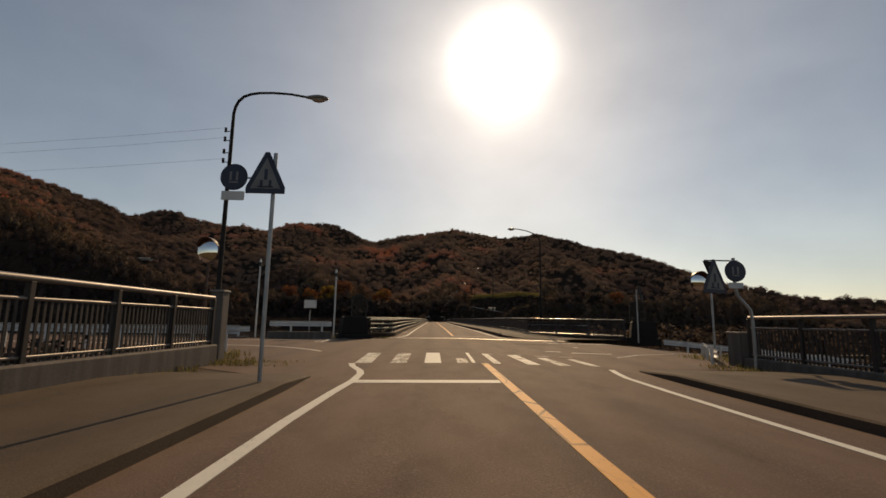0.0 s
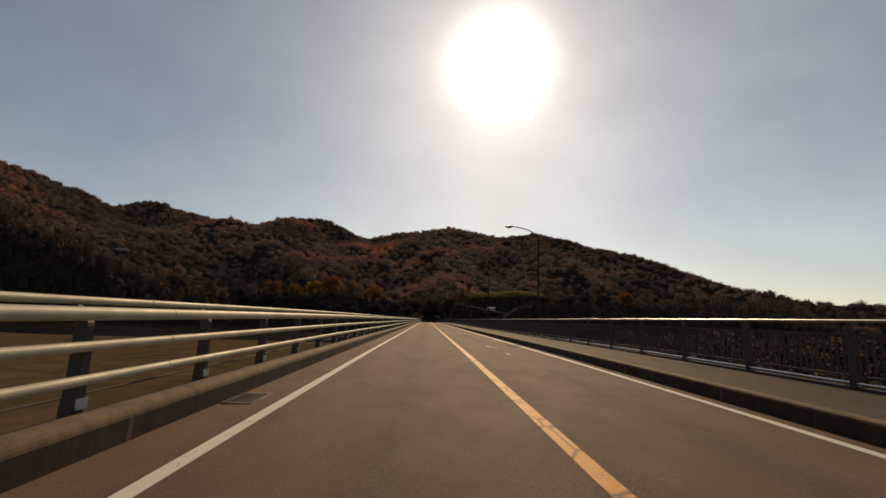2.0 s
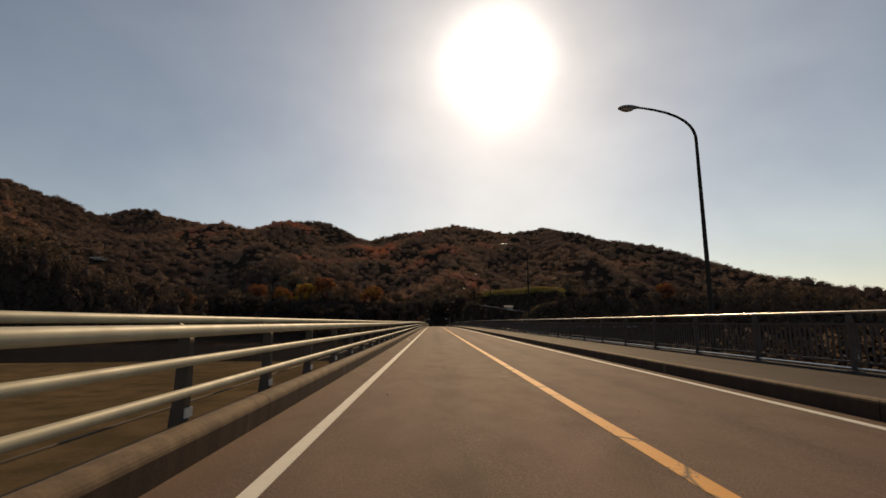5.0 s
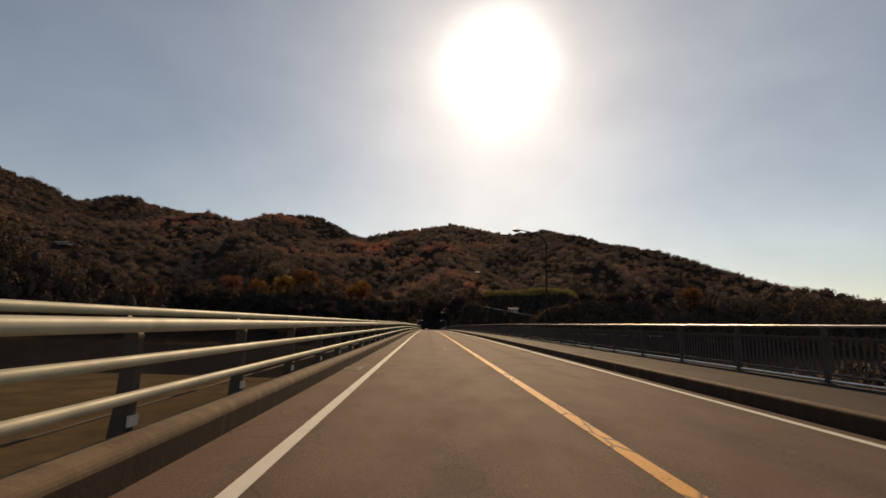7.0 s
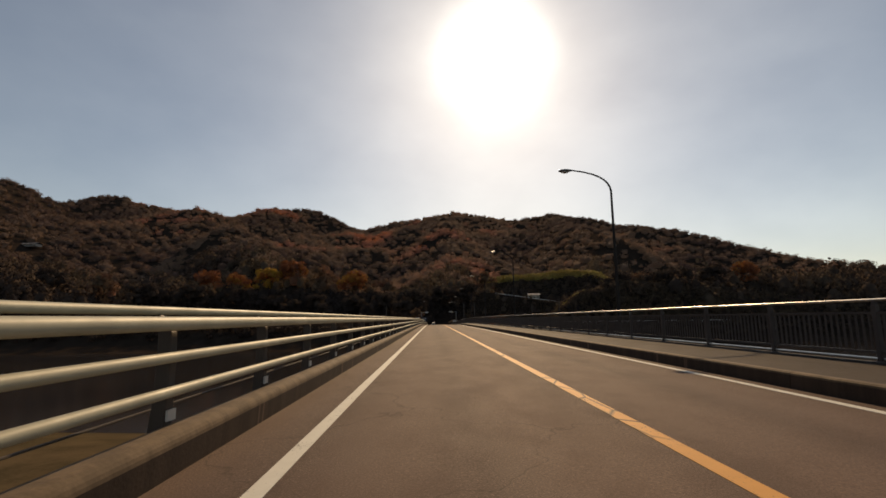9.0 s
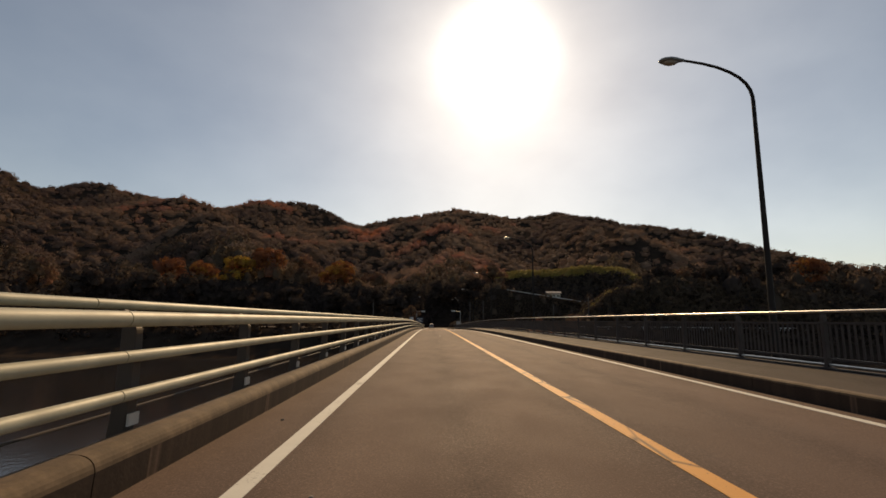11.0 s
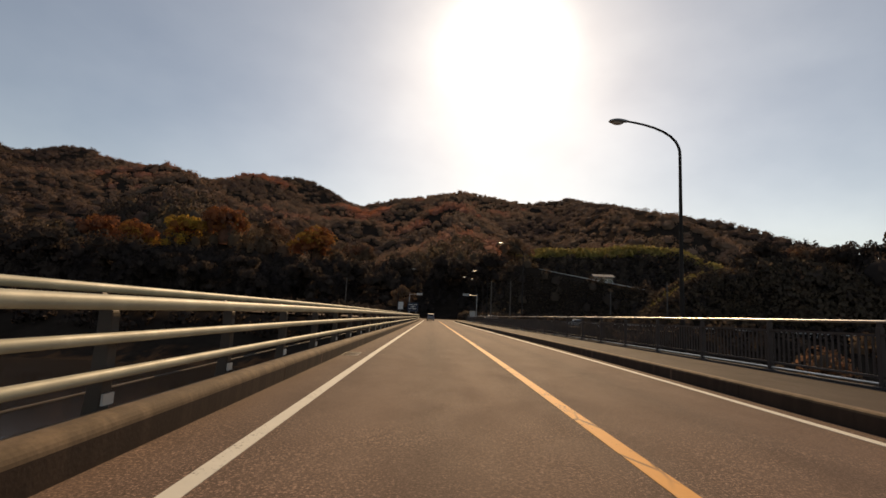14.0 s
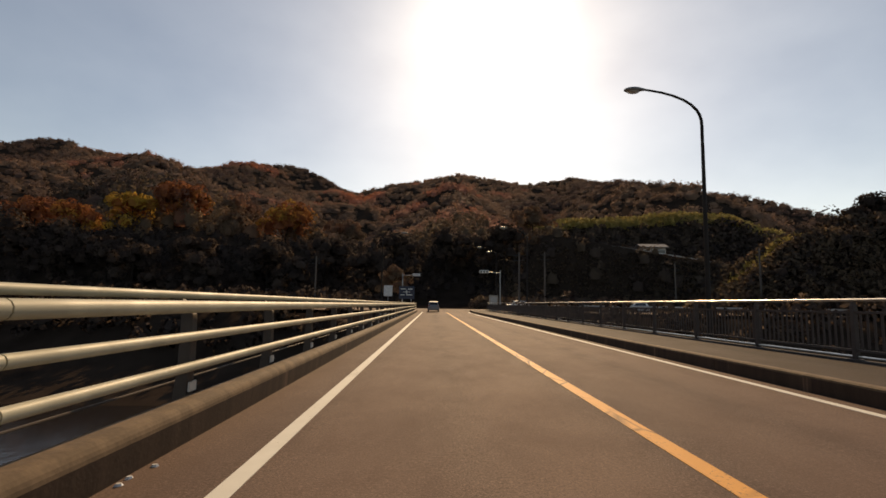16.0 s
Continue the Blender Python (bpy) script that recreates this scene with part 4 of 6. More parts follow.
for i, y in enumerate(ys):
    m = Matrix.Translation((LAMP_X, y, road_z(y))) @ Matrix.Diagonal((1.1, 1.1, 1.087, 1.0))
    lamp = first if i == 0 else copy_thing(first, m)
    lamp.matrix_world = m
    # bracket from the deck edge
    if i == 0:
        part("bracket", bevelled(Shape().box((-0.78, 0, -0.22), (1.75, 0.4, 0.22)), "lamp_bracket", CONCRETE, 0.02), first, "concrete bracket off the deck edge")


# ---- furniture at the junction ----
def disc(r, n=24):
    return [(r * math.cos(2 * math.pi * i / n), r * math.sin(2 * math.pi * i / n)) for i in range(n)]


def pipe_post(h, r, mat=STEEL, base=0.0):
    return Shape().tube([(0, 0, base), (0, 0, h * 0.5), (0, 0, h)], r, 12).mesh("sign_post", mat, True)


def sign_plate(outline, mat, name, rim=True):
    s = Shape().plate(outline, 0.006)
    n = len(outline)
    for (a, b), (c, d) in zip(outline, outline[1:] + outline[:1]):
        s.tube([(a, 0.004, b), (c, 0.004, d)], 0.012, 6)
    return s.mesh(name, mat)


HOUSE = [(-0.42, 0.0), (0.42, 0.0), (0.42, 0.13), (0.04, 0.93), (-0.04, 0.93), (-0.42, 0.13)]
TRI = [(-0.33, 0.1), (0.33, 0.1), (0.0, 0.80)]


def crossing_sign(parent, m):
    p = part("sign_plate", sign_plate(HOUSE, SIGN_BLUE, "crossing_plate"), parent, "blue house-shaped crossing sign", m)
    part("triangle", Shape().plate(TRI, 0.006, Matrix.Translation((0, -0.007, 0))).mesh("sign_triangle", SIGN_PALE), p, "white triangle")
    s = Shape()
    for x, z, w, h in ((0.0, 0.42, 0.07, 0.24), (-0.09, 0.21, 0.06, 0.16), (0.1, 0.21, 0.06, 0.16), (0.0, 0.14, 0.34, 0.03)):
        s.box((x, -0.013, z), (w, 0.006, h))
    part("pictogram_bars", s.mesh("sign_bars", SIGN_BLUE), p)
    return p


def round_sign(parent, m, face, r=0.29):
    p = part("round_plate", sign_plate(disc(r), face, "round_plate"), parent, "", m)
    part("ring", Shape().plate(disc(r * 0.9), 0.004, Matrix.Translation((0, -0.006, 0))).mesh("round_ring", SIGN_BLUE), p)
    s = Shape()
    for x, z, w, h in ((-0.07, 0.02, 0.05, 0.2), (0.07, 0.02, 0.05, 0.2), (0.0, -0.12, 0.2, 0.03)):
        s.box((x, -0.011, z), (w, 0.004, h))
    part("pictogram_bars", s.mesh("round_bars", SIGN_PALE), p)
    return p


st = thing("crossing_sign", Matrix.Translation((-4.42, 5.4, 0.14)) @ Matrix.Scale(0.83, 4), "blue crossing sign and round sign on a grey post", "road sign", "crossing signs")
part("post", pipe_post(4.95, 0.045), st)
crossing_sign(st, Matrix.Translation((-0.16, -0.06, 4.02)))
round_sign(st, Matrix.Translation((-0.86, -0.06, 4.37)), SIGN_BLUE)
part("cross_arm", Shape().tube([(-1.0, 0, 4.37), (0.1, 0, 4.37)], 0.02, 8).mesh("cross_arm", STEEL), st)
part("sub_plate", sign_plate([(-0.24, -0.09), (0.24, -0.09), (0.24, 0.09), (-0.24, 0.09)], WHITE_PAINT, "sub_plate"), st, "white plate below the round sign", Matrix.Translation((-0.86, -0.05, 3.95)))

st = thing("crossing_sign", Matrix.Translation((7.78, 10.55, -0.12)) @ Matrix.Scale(1.04, 4), "crossing sign and round sign on a bent grey post", "road sign", "crossing signs")
part("post", Shape().tube([(0, 0, 0), (0, 0, 1.5), (-0.04, 0, 1.75), (-0.38, 0, 2.15), (-0.42, 0, 2.4), (-0.42, 0, 3.2)], 0.045, 12).mesh("bent_post", STEEL, True), st)
part("cross_arm", Shape().tube([(-1.25, 0, 3.12), (-0.3, 0, 3.12)], 0.02, 8).mesh("cross_arm", STEEL), st)
p = crossing_sign(st, Matrix.Translation((-1.02, -0.06, 2.2)) @ Matrix.Rotation(radians(18), 4, "Z"))
round_sign(st, Matrix.Translation((-0.42, -0.06, 2.82)), SIGN_BLUE)
part("sub_plate", sign_plate([(-0.2, -0.07), (0.2, -0.07), (0.2, 0.07), (-0.2, 0.07)], WHITE_PAINT, "sub_plate_small"), st, "white plate below the round sign", Matrix.Translation((-0.42, -0.05, 2.42)))


def dome(r, depth, n=24, rings=6):
    """A shallow convex cap facing -y."""
    s = Shape()
    vs, fs = [(0, -depth, 0)], []
    for i in range(1, rings + 1):
        a = i / rings
        for j in range(n):
            t = 2 * math.pi * j / n
            vs.append((r * a * math.cos(t), -depth * (1 - a * a), r * a * math.sin(t)))
    for j in range(n):
        fs.append((0, 1 + (j + 1) % n, 1 + j))
    for i in range(rings - 1):
        for j in range(n):
            a, b = 1 + i * n + j, 1 + i * n + (j + 1) % n
            fs.append((a, b, b + n, a + n))
    return s.add(vs, fs)


def mirror_head(parent, m, r=0.45):
    """Convex mirror with its orange back shell and hood."""
    back = Shape().loft([[(q * math.cos(2 * math.pi * j / 24), d, q * math.sin(2 * math.pi * j / 24)) for j in range(24)] for q, d in ((r * 1.06, -0.02), (r * 1.07, 0.02), (r * 0.8, 0.09), (r * 0.3, 0.13))])
    sh = part("mirror_shell", back.mesh("mirror_shell", ORANGE, True), parent, "orange back shell", m)
    part("mirror_face", dome(r, 0.09).mesh("mirror_face", MIRROR, True), sh, "bright convex mirror", Matrix.Translation((0, -0.025, 0)))
    hood = Shape()
    secs = []
    for j in range(13):
        a = radians(20 + 140 * j / 12)
        c, q = math.cos(a), math.sin(a)
        secs.append([(r * 1.06 * c, 0.0, r * 1.06 * q), (r * 1.10 * c, 0.0, r * 1.10 * q), (r * 1.10 * c, -0.24 * q, r * 1.10 * q), (r * 1.06 * c, -0.24 * q, r * 1.06 * q)])
    part("hood", hood.loft(secs).mesh("mirror_hood", ORANGE), sh)
    return sh


mr = thing("traffic_mirror", Matrix.Translation((-10.8, 16.7, 0.0)) @ Matrix.Scale(1.1, 4), "round convex traffic mirror on an orange post", "traffic mirror", "traffic mirrors")
part("post", pipe_post(3.4, 0.045, ORANGE), mr)
mirror_head(mr, Matrix.Translation((0, -0.12, 3.6)) @ Matrix.Rotation(radians(-16), 4, "Z"))
mr = thing("traffic_mirror", Matrix.Translation((11.55, 18.9, -0.25)) @ Matrix.Scale(1.12, 4), "round traffic mirror and triangular sign backs on a grey post", "traffic mirror", "traffic mirrors")
part("post", pipe_post(3.8, 0.045), mr)
mirror_head(mr, Matrix.Translation((-0.52, -0.05, 3.15)) @ Matrix.Rotation(radians(8), 4, "Z"), 0.38)
part("bracket", Shape().tube([(-0.55, 0.03, 3.15), (0.0, 0.0, 3.3)], 0.02, 8).mesh("mirror_bracket", STEEL), mr)
TRI_DOWN = [(-0.34, 0.3), (0.34, 0.3), (0.03, -0.3), (-0.03, -0.3)]
part("triangle_plate", sign_plate(TRI_DOWN, LAMP_DARK, "triangle_back"), mr, "dark back of a downward triangular sign", Matrix.Translation((0.02, 0.06, 3.72)) @ Matrix.Rotation(radians(20), 4, "Z"))
part("warning_plate", sign_plate([(-0.3, -0.28), (0.36, -0.28), (0.0, 0.3)], ORANGE, "warning_plate"), mr, "rust-red triangular plate", Matrix.Translation((0.08, 0.02, 3.1)) @ Matrix.Rotation(radians(-20), 4, "Z"))

# two slim grey posts with small boxes on top, and two round sign backs
for x, y, h in ((-12.0, 25.9, 4.7), (-7.36, 25.9, 4.15)):
    st = thing("marker_post", (x, y, 0.1), "slim pale post with a small pointed box on top", "post", "marker posts")
    part("post", pipe_post(h - 0.35, 0.05, WHITE_PAINT), st)
    part("box", bevelled(Shape().box((0, 0, h - 0.3), (0.16, 0.12, 0.26)), "marker_box", DARK, 0.01), st, "dark box")
    part("cap", Shape().box((0, 0, h - 0.08), (0.15, 0.13, 0.26), None, 0.15).mesh("marker_cap", WHITE_PAINT), st, "pale pointed cap")
st = thing("road_sign", (11.5, 27.0, 0.1), "grey post carrying two round signs seen edge-on", "road sign")
part("post", pipe_post(3.35, 0.045), st)
for dx, dz, r in ((0.22, 3.3, 0.30), (0.34, 2.78, 0.30)):
    part("round_plate", sign_plate(disc(r), LAMP_DARK, "sign_back"), st, "dark back of a round sign", Matrix.Translation((dx, 0, dz)) @ Matrix.Rotation(radians(48), 4, "Z"))
    part("bracket", Shape().tube([(0, 0, dz), (dx, 0, dz)], 0.016, 6).mesh("sign_bracket", STEEL), st)

# notice board
st = thing("notice_board", (-8.85, 25.95, 0.1), "small blank pale notice board on one leg behind the guard rail", "notice board")
part("panel", bevelled(Shape().box((0, 0, 2.04), (0.74, 0.04, 0.48)), "board_panel", WHITE_PAINT, 0.01), st)
for dx in (0.0,):
    part("leg", Shape().tube([(dx, 0.04, 0), (dx, 0.04, 1.7)], 0.03, 8).mesh("board_leg", STEEL), st)

# guard rails: corrugated beam on posts
BEAM = [(0.0, -0.155), (-0.035, -0.14), (-0.075, -0.09), (-0.035, -0.03), (-0.02, 0.0), (-0.035, 0.03), (-0.075, 0.09), (-0.035, 0.14), (0.0, 0.155)]


def guard_rail(pts, label, height=0.62, plinth=0.0):
    """pts: (x, y, z) along the beam's foot; the beam faces its left-hand side."""
    pts = [Vector(p) for p in pts]
    g = thing("guard_rail", (0, 0, 0), label, "guard rail", "guard rails")
    secs = []
    for i, p in enumerate(pts):
        d = pts[min(i + 1, len(pts) - 1)] - pts[max(i - 1, 0)]
        nrm = Vector((d.y, -d.x, 0)).normalized()
        front = [p - nrm * a + Vector((0, 0, height + b)) for a, b in BEAM]
        secs.append(front + [q - nrm * 0.006 for q in reversed(front)])
    part("beam", Shape().loft(secs).mesh("guard_beam", WHITE_PAINT, True), g)
    for a, b in zip(pts, pts[1:]):
        n = max(1, int((b - a).length / 1.5))
        for i in range(n):
            p = a + (b - a) * ((i + 0.3) / n)
            d = (b - a)
            nrm = Vector((d.y, -d.x, 0)).normalized() * -0.075
            part("post", Shape().tube([p + nrm, p + nrm + Vector((0, 0, height + 0.12))], 0.055, 10).mesh("guard_post", WHITE_PAINT, True), g)
    if plinth:
        secs = []
        for i, p in enumerate(pts):
            d = pts[min(i + 1, len(pts) - 1)] - pts[max(i - 1, 0)]
            nrm = Vector((d.y, -d.x, 0)).normalized() * -0.2
            secs.append([p + nrm * 0.1 + Vector((0, 0, -0.6)), p + nrm * 0.1 + Vector((0, 0, plinth)), p + nrm * 2 + Vector((0, 0, plinth)), p + nrm * 2 + Vector((0, 0, -0.6))])
        part("plinth", bevelled(Shape().loft(secs), "guard_plinth", CONCRETE_DARK, 0.02), g, "stained concrete plinth")
    return g


guard_rail([(-7.46, 25.7, 0.12), (-11.0, 25.3, 0.10)], "white corrugated guard rail on a low concrete plinth", 0.86, 0.40)
guard_rail([(-12.1, 25.2, 0.0), (-16, 25.3, -0.05), (-30, 25.6, -0.1), (-60, 26.0, -0.15)], "long pale guard rail along the levee road", 0.62, 0.2)
guard_rail([(60, 24.6, -3.1), (30, 24.8, -1.9), (16, 25.0, -0.75), (12.2, 25.1, -0.42)], "white guard rail along the falling levee road", 0.68)
guard_rail([(-8.1, 13.6, 0.08), (-9.6, 14.4, 0.05), (-14, 15.4, 0.0), (-40, 16.0, 0.0)], "white guard rail with a square end at the corner", 0.75)
guard_rail([(7.5, 12.0, -0.12), (8.9, 14.9, -0.16), (10.6, 18.2, -0.16)], "short white guard rail at the corner, catching the sun", 0.5)
guard_rail([far_at(*p) for p in ((70, 381.0, 6.85), (58, 382.2, 8.7), (44, 383.4, 10.85), (28, 384.6, 13.3))], "white guard rail along the hillside road", 0.62)
guard_rail([(130, 383.4, road_z(383)), (70, 383.4, road_z(383)), (14, 383.4, road_z(383))], "white guard rail along the riverside road", 0.95)

# ---- bridge end pillars ----
k = Nodes("bronze_panel", 0.5, 0.5)
k.color(k.ramp(k.noise(12, 4), [(0.3, (0.02, 0.018, 0.016)), (0.7, (0.05, 0.045, 0.04))]))
BRONZE = k.m


def end_pillar(m, w, off, label):
    """A stone block with an arched bronze panel standing towards one end of it."""
    p = thing("bridge_pillar", m, label, "bridge pillar", "bridge end pillars")
    part("plinth", bevelled(Shape().box((off, 0, 0.12), (w + 0.3, 1.3, 0.5)), "pillar_plinth", STONE_DARK, 0.03), p)
    body = Shape().loft([[(off - w / 2 * t, -0.5 * t, z), (off + w / 2 * t, -0.5 * t, z), (off + w / 2 * t, 0.5 * t, z), (off - w / 2 * t, 0.5 * t, z)] for z, t in ((0.37, 1.0), (0.9, 0.95), (1.35, 0.86), (1.42, 0.8))])
    part("body", bevelled(body, "pillar_body", STONE_DARK, 0.03), p)
    # arch frame with openwork
    outer, inner = [], []
    for j in range(17):
        a = math.pi * j / 16
        outer.append((0.5 * math.cos(a), 2.3 + 0.5 * math.sin(a)))
        inner.append((0.41 * math.cos(a), 2.3 + 0.41 * math.sin(a)))
    outer = [(0.5, 1.42)] + outer + [(-0.5, 1.42)]
    inner = [(0.41, 1.42)] + inner + [(-0.41, 1.42)]
    secs = [[(a, -0.06, b), (c, -0.06, d), (c, 0.06, d), (a, 0.06, b)] for (a, b), (c, d) in zip(outer, inner)]
    part("arch_frame", Shape().loft(secs).mesh("pillar_arch", BRONZE), p, "dark arched frame")
    rnd = random.Random(4)
    orn = Shape()
    for j in range(58):
        x, z = rnd.uniform(-0.36, 0.36), rnd.uniform(1.5, 2.68)
        r = rnd.uniform(0.06, 0.12)
        pts = [(x + r * math.cos(2 * math.pi * i / 10), rnd.uniform(-0.01, 0.01), z + r * math.sin(2 * math.pi * i / 10)) for i in range(11)]
        orn.tube(pts, 0.027, 6, False)
    for x in (-0.22, 0.0, 0.22):
        orn.tube([(x, 0, 1.42), (x + 0.05, 0, 1.9), (x * 0.6, 0, 2.4), (x * 0.3, 0, 2.72)], 0.02, 6)
    part("openwork", orn.mesh("pillar_openwork", BRONZE, True), p, "dark openwork of curled stems")
    return p


end_pillar(Matrix.Translation((-6.02, 26.75, 0.02)) @ Matrix.Rotation(radians(24), 4, "Z"), 1.65, -0.32, "dark stone bridge end pillar with an arched openwork panel")
end_pillar(Matrix.Translation((12.05, 28.3, 0.02)) @ Matrix.Rotation(radians(-14), 4, "Z"), 1.65, 0.32, "dark stone bridge end pillar with an arched openwork panel")

# ---- approach pavements and fences ----
def pavement(name, x0, x1, y1, label):
    s = Shape()
    sgn = 1 if x1 > x0 else -1
    rows = []
    for y in stations(-60, y1, 2.0):
        e = max(0.0, 1 - (y1 - y) / 2.0)
        xi = x0 + sgn * 0.06 * e ** 2
        z = surf_z(x0, y)
        h = 0.16 * (1 - 0.75 * e)
        rows.append([(xi, y, z - 0.2), (xi, y, z + h - 0.03), (xi + sgn * 0.03, y, z + h), (xi + sgn * 0.16, y, z + h + 0.004), (x1, y, z + h + 0.02), (x1, y, z - 0.5)])
    s.loft(rows)
    return single(name, s.mesh(name, PAVEMENT_DARK), label, "pavement", kind="structure")


pavement("pavement_left", -4.02, -7.75, 7.6, "uneven dusty asphalt footway with a low dark kerb")
pavement("pavement_right", 3.95, 8.3, 9.6, "dusty asphalt footway with a low dark kerb")


def fence(x, y0, y1, base, hi, label):
    """Footway fence along y on a concrete base."""
    f = thing("footway_fence", (x, 0, 0), label, "fence", "footway fences")
    n = int((y1 - y0) / 2.0)
    bs = bevelled(Shape().box((0, (y0 + y1) / 2, base / 2 - 0.05), (0.34, y1 - y0, base + 0.3)), "fence_base", CONCRETE_DARK, 0.03)
    part("base", bs, f, "low stained concrete base")
    for z, r, mat in ((base + hi, 0.055, FENCE_PIPE), (base + hi - 0.30, 0.03, FENCE_PIPE), (base + 0.19, 0.026, FENCE_PIPE)):
        part("rail", Shape().tube([(0, y0, z), (0, y1 - 0.1, z)], r, 10).mesh("fence_rail", mat, True), f)
    for i in range(n + 1):
        y = y0 + (y1 - 0.1 - y0) * i / n
        part("post", bevelled(Shape().box((0, y, base + hi / 2), (0.1, 0.1, hi - 0.08)), "fence_post", FENCE_DARK, 0.008), f)
    bar = Shape().box((0, 0, base + hi / 2 - 0.085), (0.02, 0.05, hi - 0.37)).mesh("fence_bar", FENCE_DARK)
    y = y0 + 0.07
    near = 0
    rest = Shape()
    while y < y1 - 0.15:
        if y > y1 - 16 and near < 150:
            part("bar", bar, f, "", Matrix.Translation((0, y, 0)))
            near += 1
        else:
            rest.box((0, y, base + hi / 2 - 0.085), (0.02, 0.05, hi - 0.37))
        y += 0.13
    if rest.v:
        tagged(part("bars", rest.mesh("fence_bars", FENCE_DARK), f), kind="stuff")
    return f


fence(-7.45, -50, 10.2, 0.40, 1.35, "dark steel footway fence with a heavy round top rail")
fence(8.1, -50, 11.3, 0.20, 1.28, "dark steel footway fence on a concrete base")
for x, y, h, w in ((-7.62, 10.85, 1.95, 0.36), (8.25, 11.75, 1.0, 0.62)):
    g = thing("fence_pillar", (x, y, 0.0), "square weathered concrete fence end pillar with a pale cap", "pillar", "fence end pillars")
    part("shaft", bevelled(Shape().box((0, 0, h / 2 - 0.1), (w, w + 0.06, h + 0.2)), "fence_pillar", CONCRETE_DARK, 0.02), g)
    part("cap", bevelled(Shape().box((0, 0, h + 0.03), (w + 0.06, w + 0.12, 0.06)), "fence_cap", CONCRETE, 0.015), g, "pale concrete cap")

# lamp beside the crossing, its arm over the road
lamp = street_lamp(-0.2, 0.5, [(0, 0, 7.2), (0, 0, 7.5), (-0.04, 0, 7.72), (-0.13, 0, 7.92), (-0.28, 0, 8.07), (-0.5, 0, 8.16), (-0.78, 0, 8.205), (-1.2, 0, 8.22), (-1.75, 0, 8.19), (-2.25, 0, 8.11)], -0.34, -0.31)
lamp.matrix_world = Matrix.Translation((-8.43, 12.5, 0)) @ Matrix.Rotation(math.pi, 4, "Z") @ Matrix.Scale(1.09, 4)
ins = Shape()
for z in (6.9, 6.6, 6.2, 5.9):
    ins.tube([(0.05, 0, z), (0.24, 0, z)], 0.015, 6).tube([(0.2, 0, z - 0.02), (0.2, 0, z + 0.12)], 0.04, 8)
part("cable_bracket", ins.mesh("cable_bracket", LAMP_DARK), lamp, "small insulators on brackets")

for z, far in ((7.65, (-62, 24, 11.0)), (7.3, (-62, 24, 10.6)), (6.55, (-62, 24, 9.8))):
    a, b = Vector((-8.65, 12.5, z)), Vector(far)
    pts = [a.lerp(b, i / 12) - Vector((0, 0, 1.1 * 4 * (i / 12) * (1 - i / 12))) for i in range(13)]
    single("power_cable", Shape().tube(pts, 0.0035, 5).mesh("power_cable", DARK, True), "thin black power cable strung from the lamp pole", "cable", "power cables")

# ---- far end ----
ZF = road_z(Y1) - 0.05
ZP = ZF / 1.1
st = thing("direction_sign", far_m(-5.3, 349, ZP) @ Matrix.Scale(0.8, 4), "blue road direction sign on grey posts at the far bank", "road sign")
part("panel", bevelled(Shape().box((0, 0, 3.0), (2.7, 0.05, 2.2)), "direction_panel", SIGN_BLUE, 0.01), st)
s = Shape()
for x, z, w, h in ((-0.6, 3.6, 0.9, 0.16), (0.6, 3.6, 0.8, 0.16), (-0.7, 2.6, 0.7, 0.14), (0.5, 2.6, 0.9, 0.14), (0.0, 3.0, 0.12, 0.9), (0.0, 3.1, 1.2, 0.1)):
    s.box((x, -0.03, z), (w, 0.01, h))
part("lettering_bars", s.mesh("direction_bars", WHITE_PAINT), st)
for dx in (-0.8, 0.8):
    part("post", Shape().tube([(dx, 0.08, 0), (dx, 0.08, 4.0)], 0.06, 10).mesh("direction_post", STEEL, True), st)
st = thing("road_sign", far_m(-7.9, 349.5, ZP), "plain white sign board on a post", "road sign")
part("panel", bevelled(Shape().box((0, 0, 2.6), (1.2, 0.05, 1.5)), "white_panel", WHITE_PAINT, 0.01), st)
part("post", Shape().tube([(0, 0.06, 0), (0, 0.06, 3.2)], 0.05, 10).mesh("white_panel_post", STEEL, True), st)
lamp = copy_thing(first, far_m(-7.6, 338, ZP + 0.1, math.pi))
for x, y in ((7.6, 353.0), (9.8, 360.0)):
    copy_thing(first, far_m(x, y, ZP + 0.1))


def signal(m, label):
    g = thing("traffic_signal", m, label, "traffic light", "traffic lights")
    part("pole", Shape().tube([(0, 0, 0), (0, 0, 5.6)], [0.09, 0.07], 10).mesh("signal_pole", STEEL, True), g)
    part("arm", Shape().tube([(0, 0, 5.2), (-2.6, 0, 5.4)], 0.05, 8).mesh("signal_arm", STEEL, True), g)
    h = part("housing", bevelled(Shape().box((-2.2, -0.1, 5.35), (1.25, 0.22, 0.42)), "signal_housing", WHITE_PAINT, 0.03), g)
    for j in range(3):
        part("lens", Shape().tube([(-2.6 + 0.4 * j, -0.2, 5.35), (-2.6 + 0.4 * j, -0.23, 5.35)], 0.14, 12).mesh("signal_lens", CAR_GLASS), h, "unlit lens")
    return g


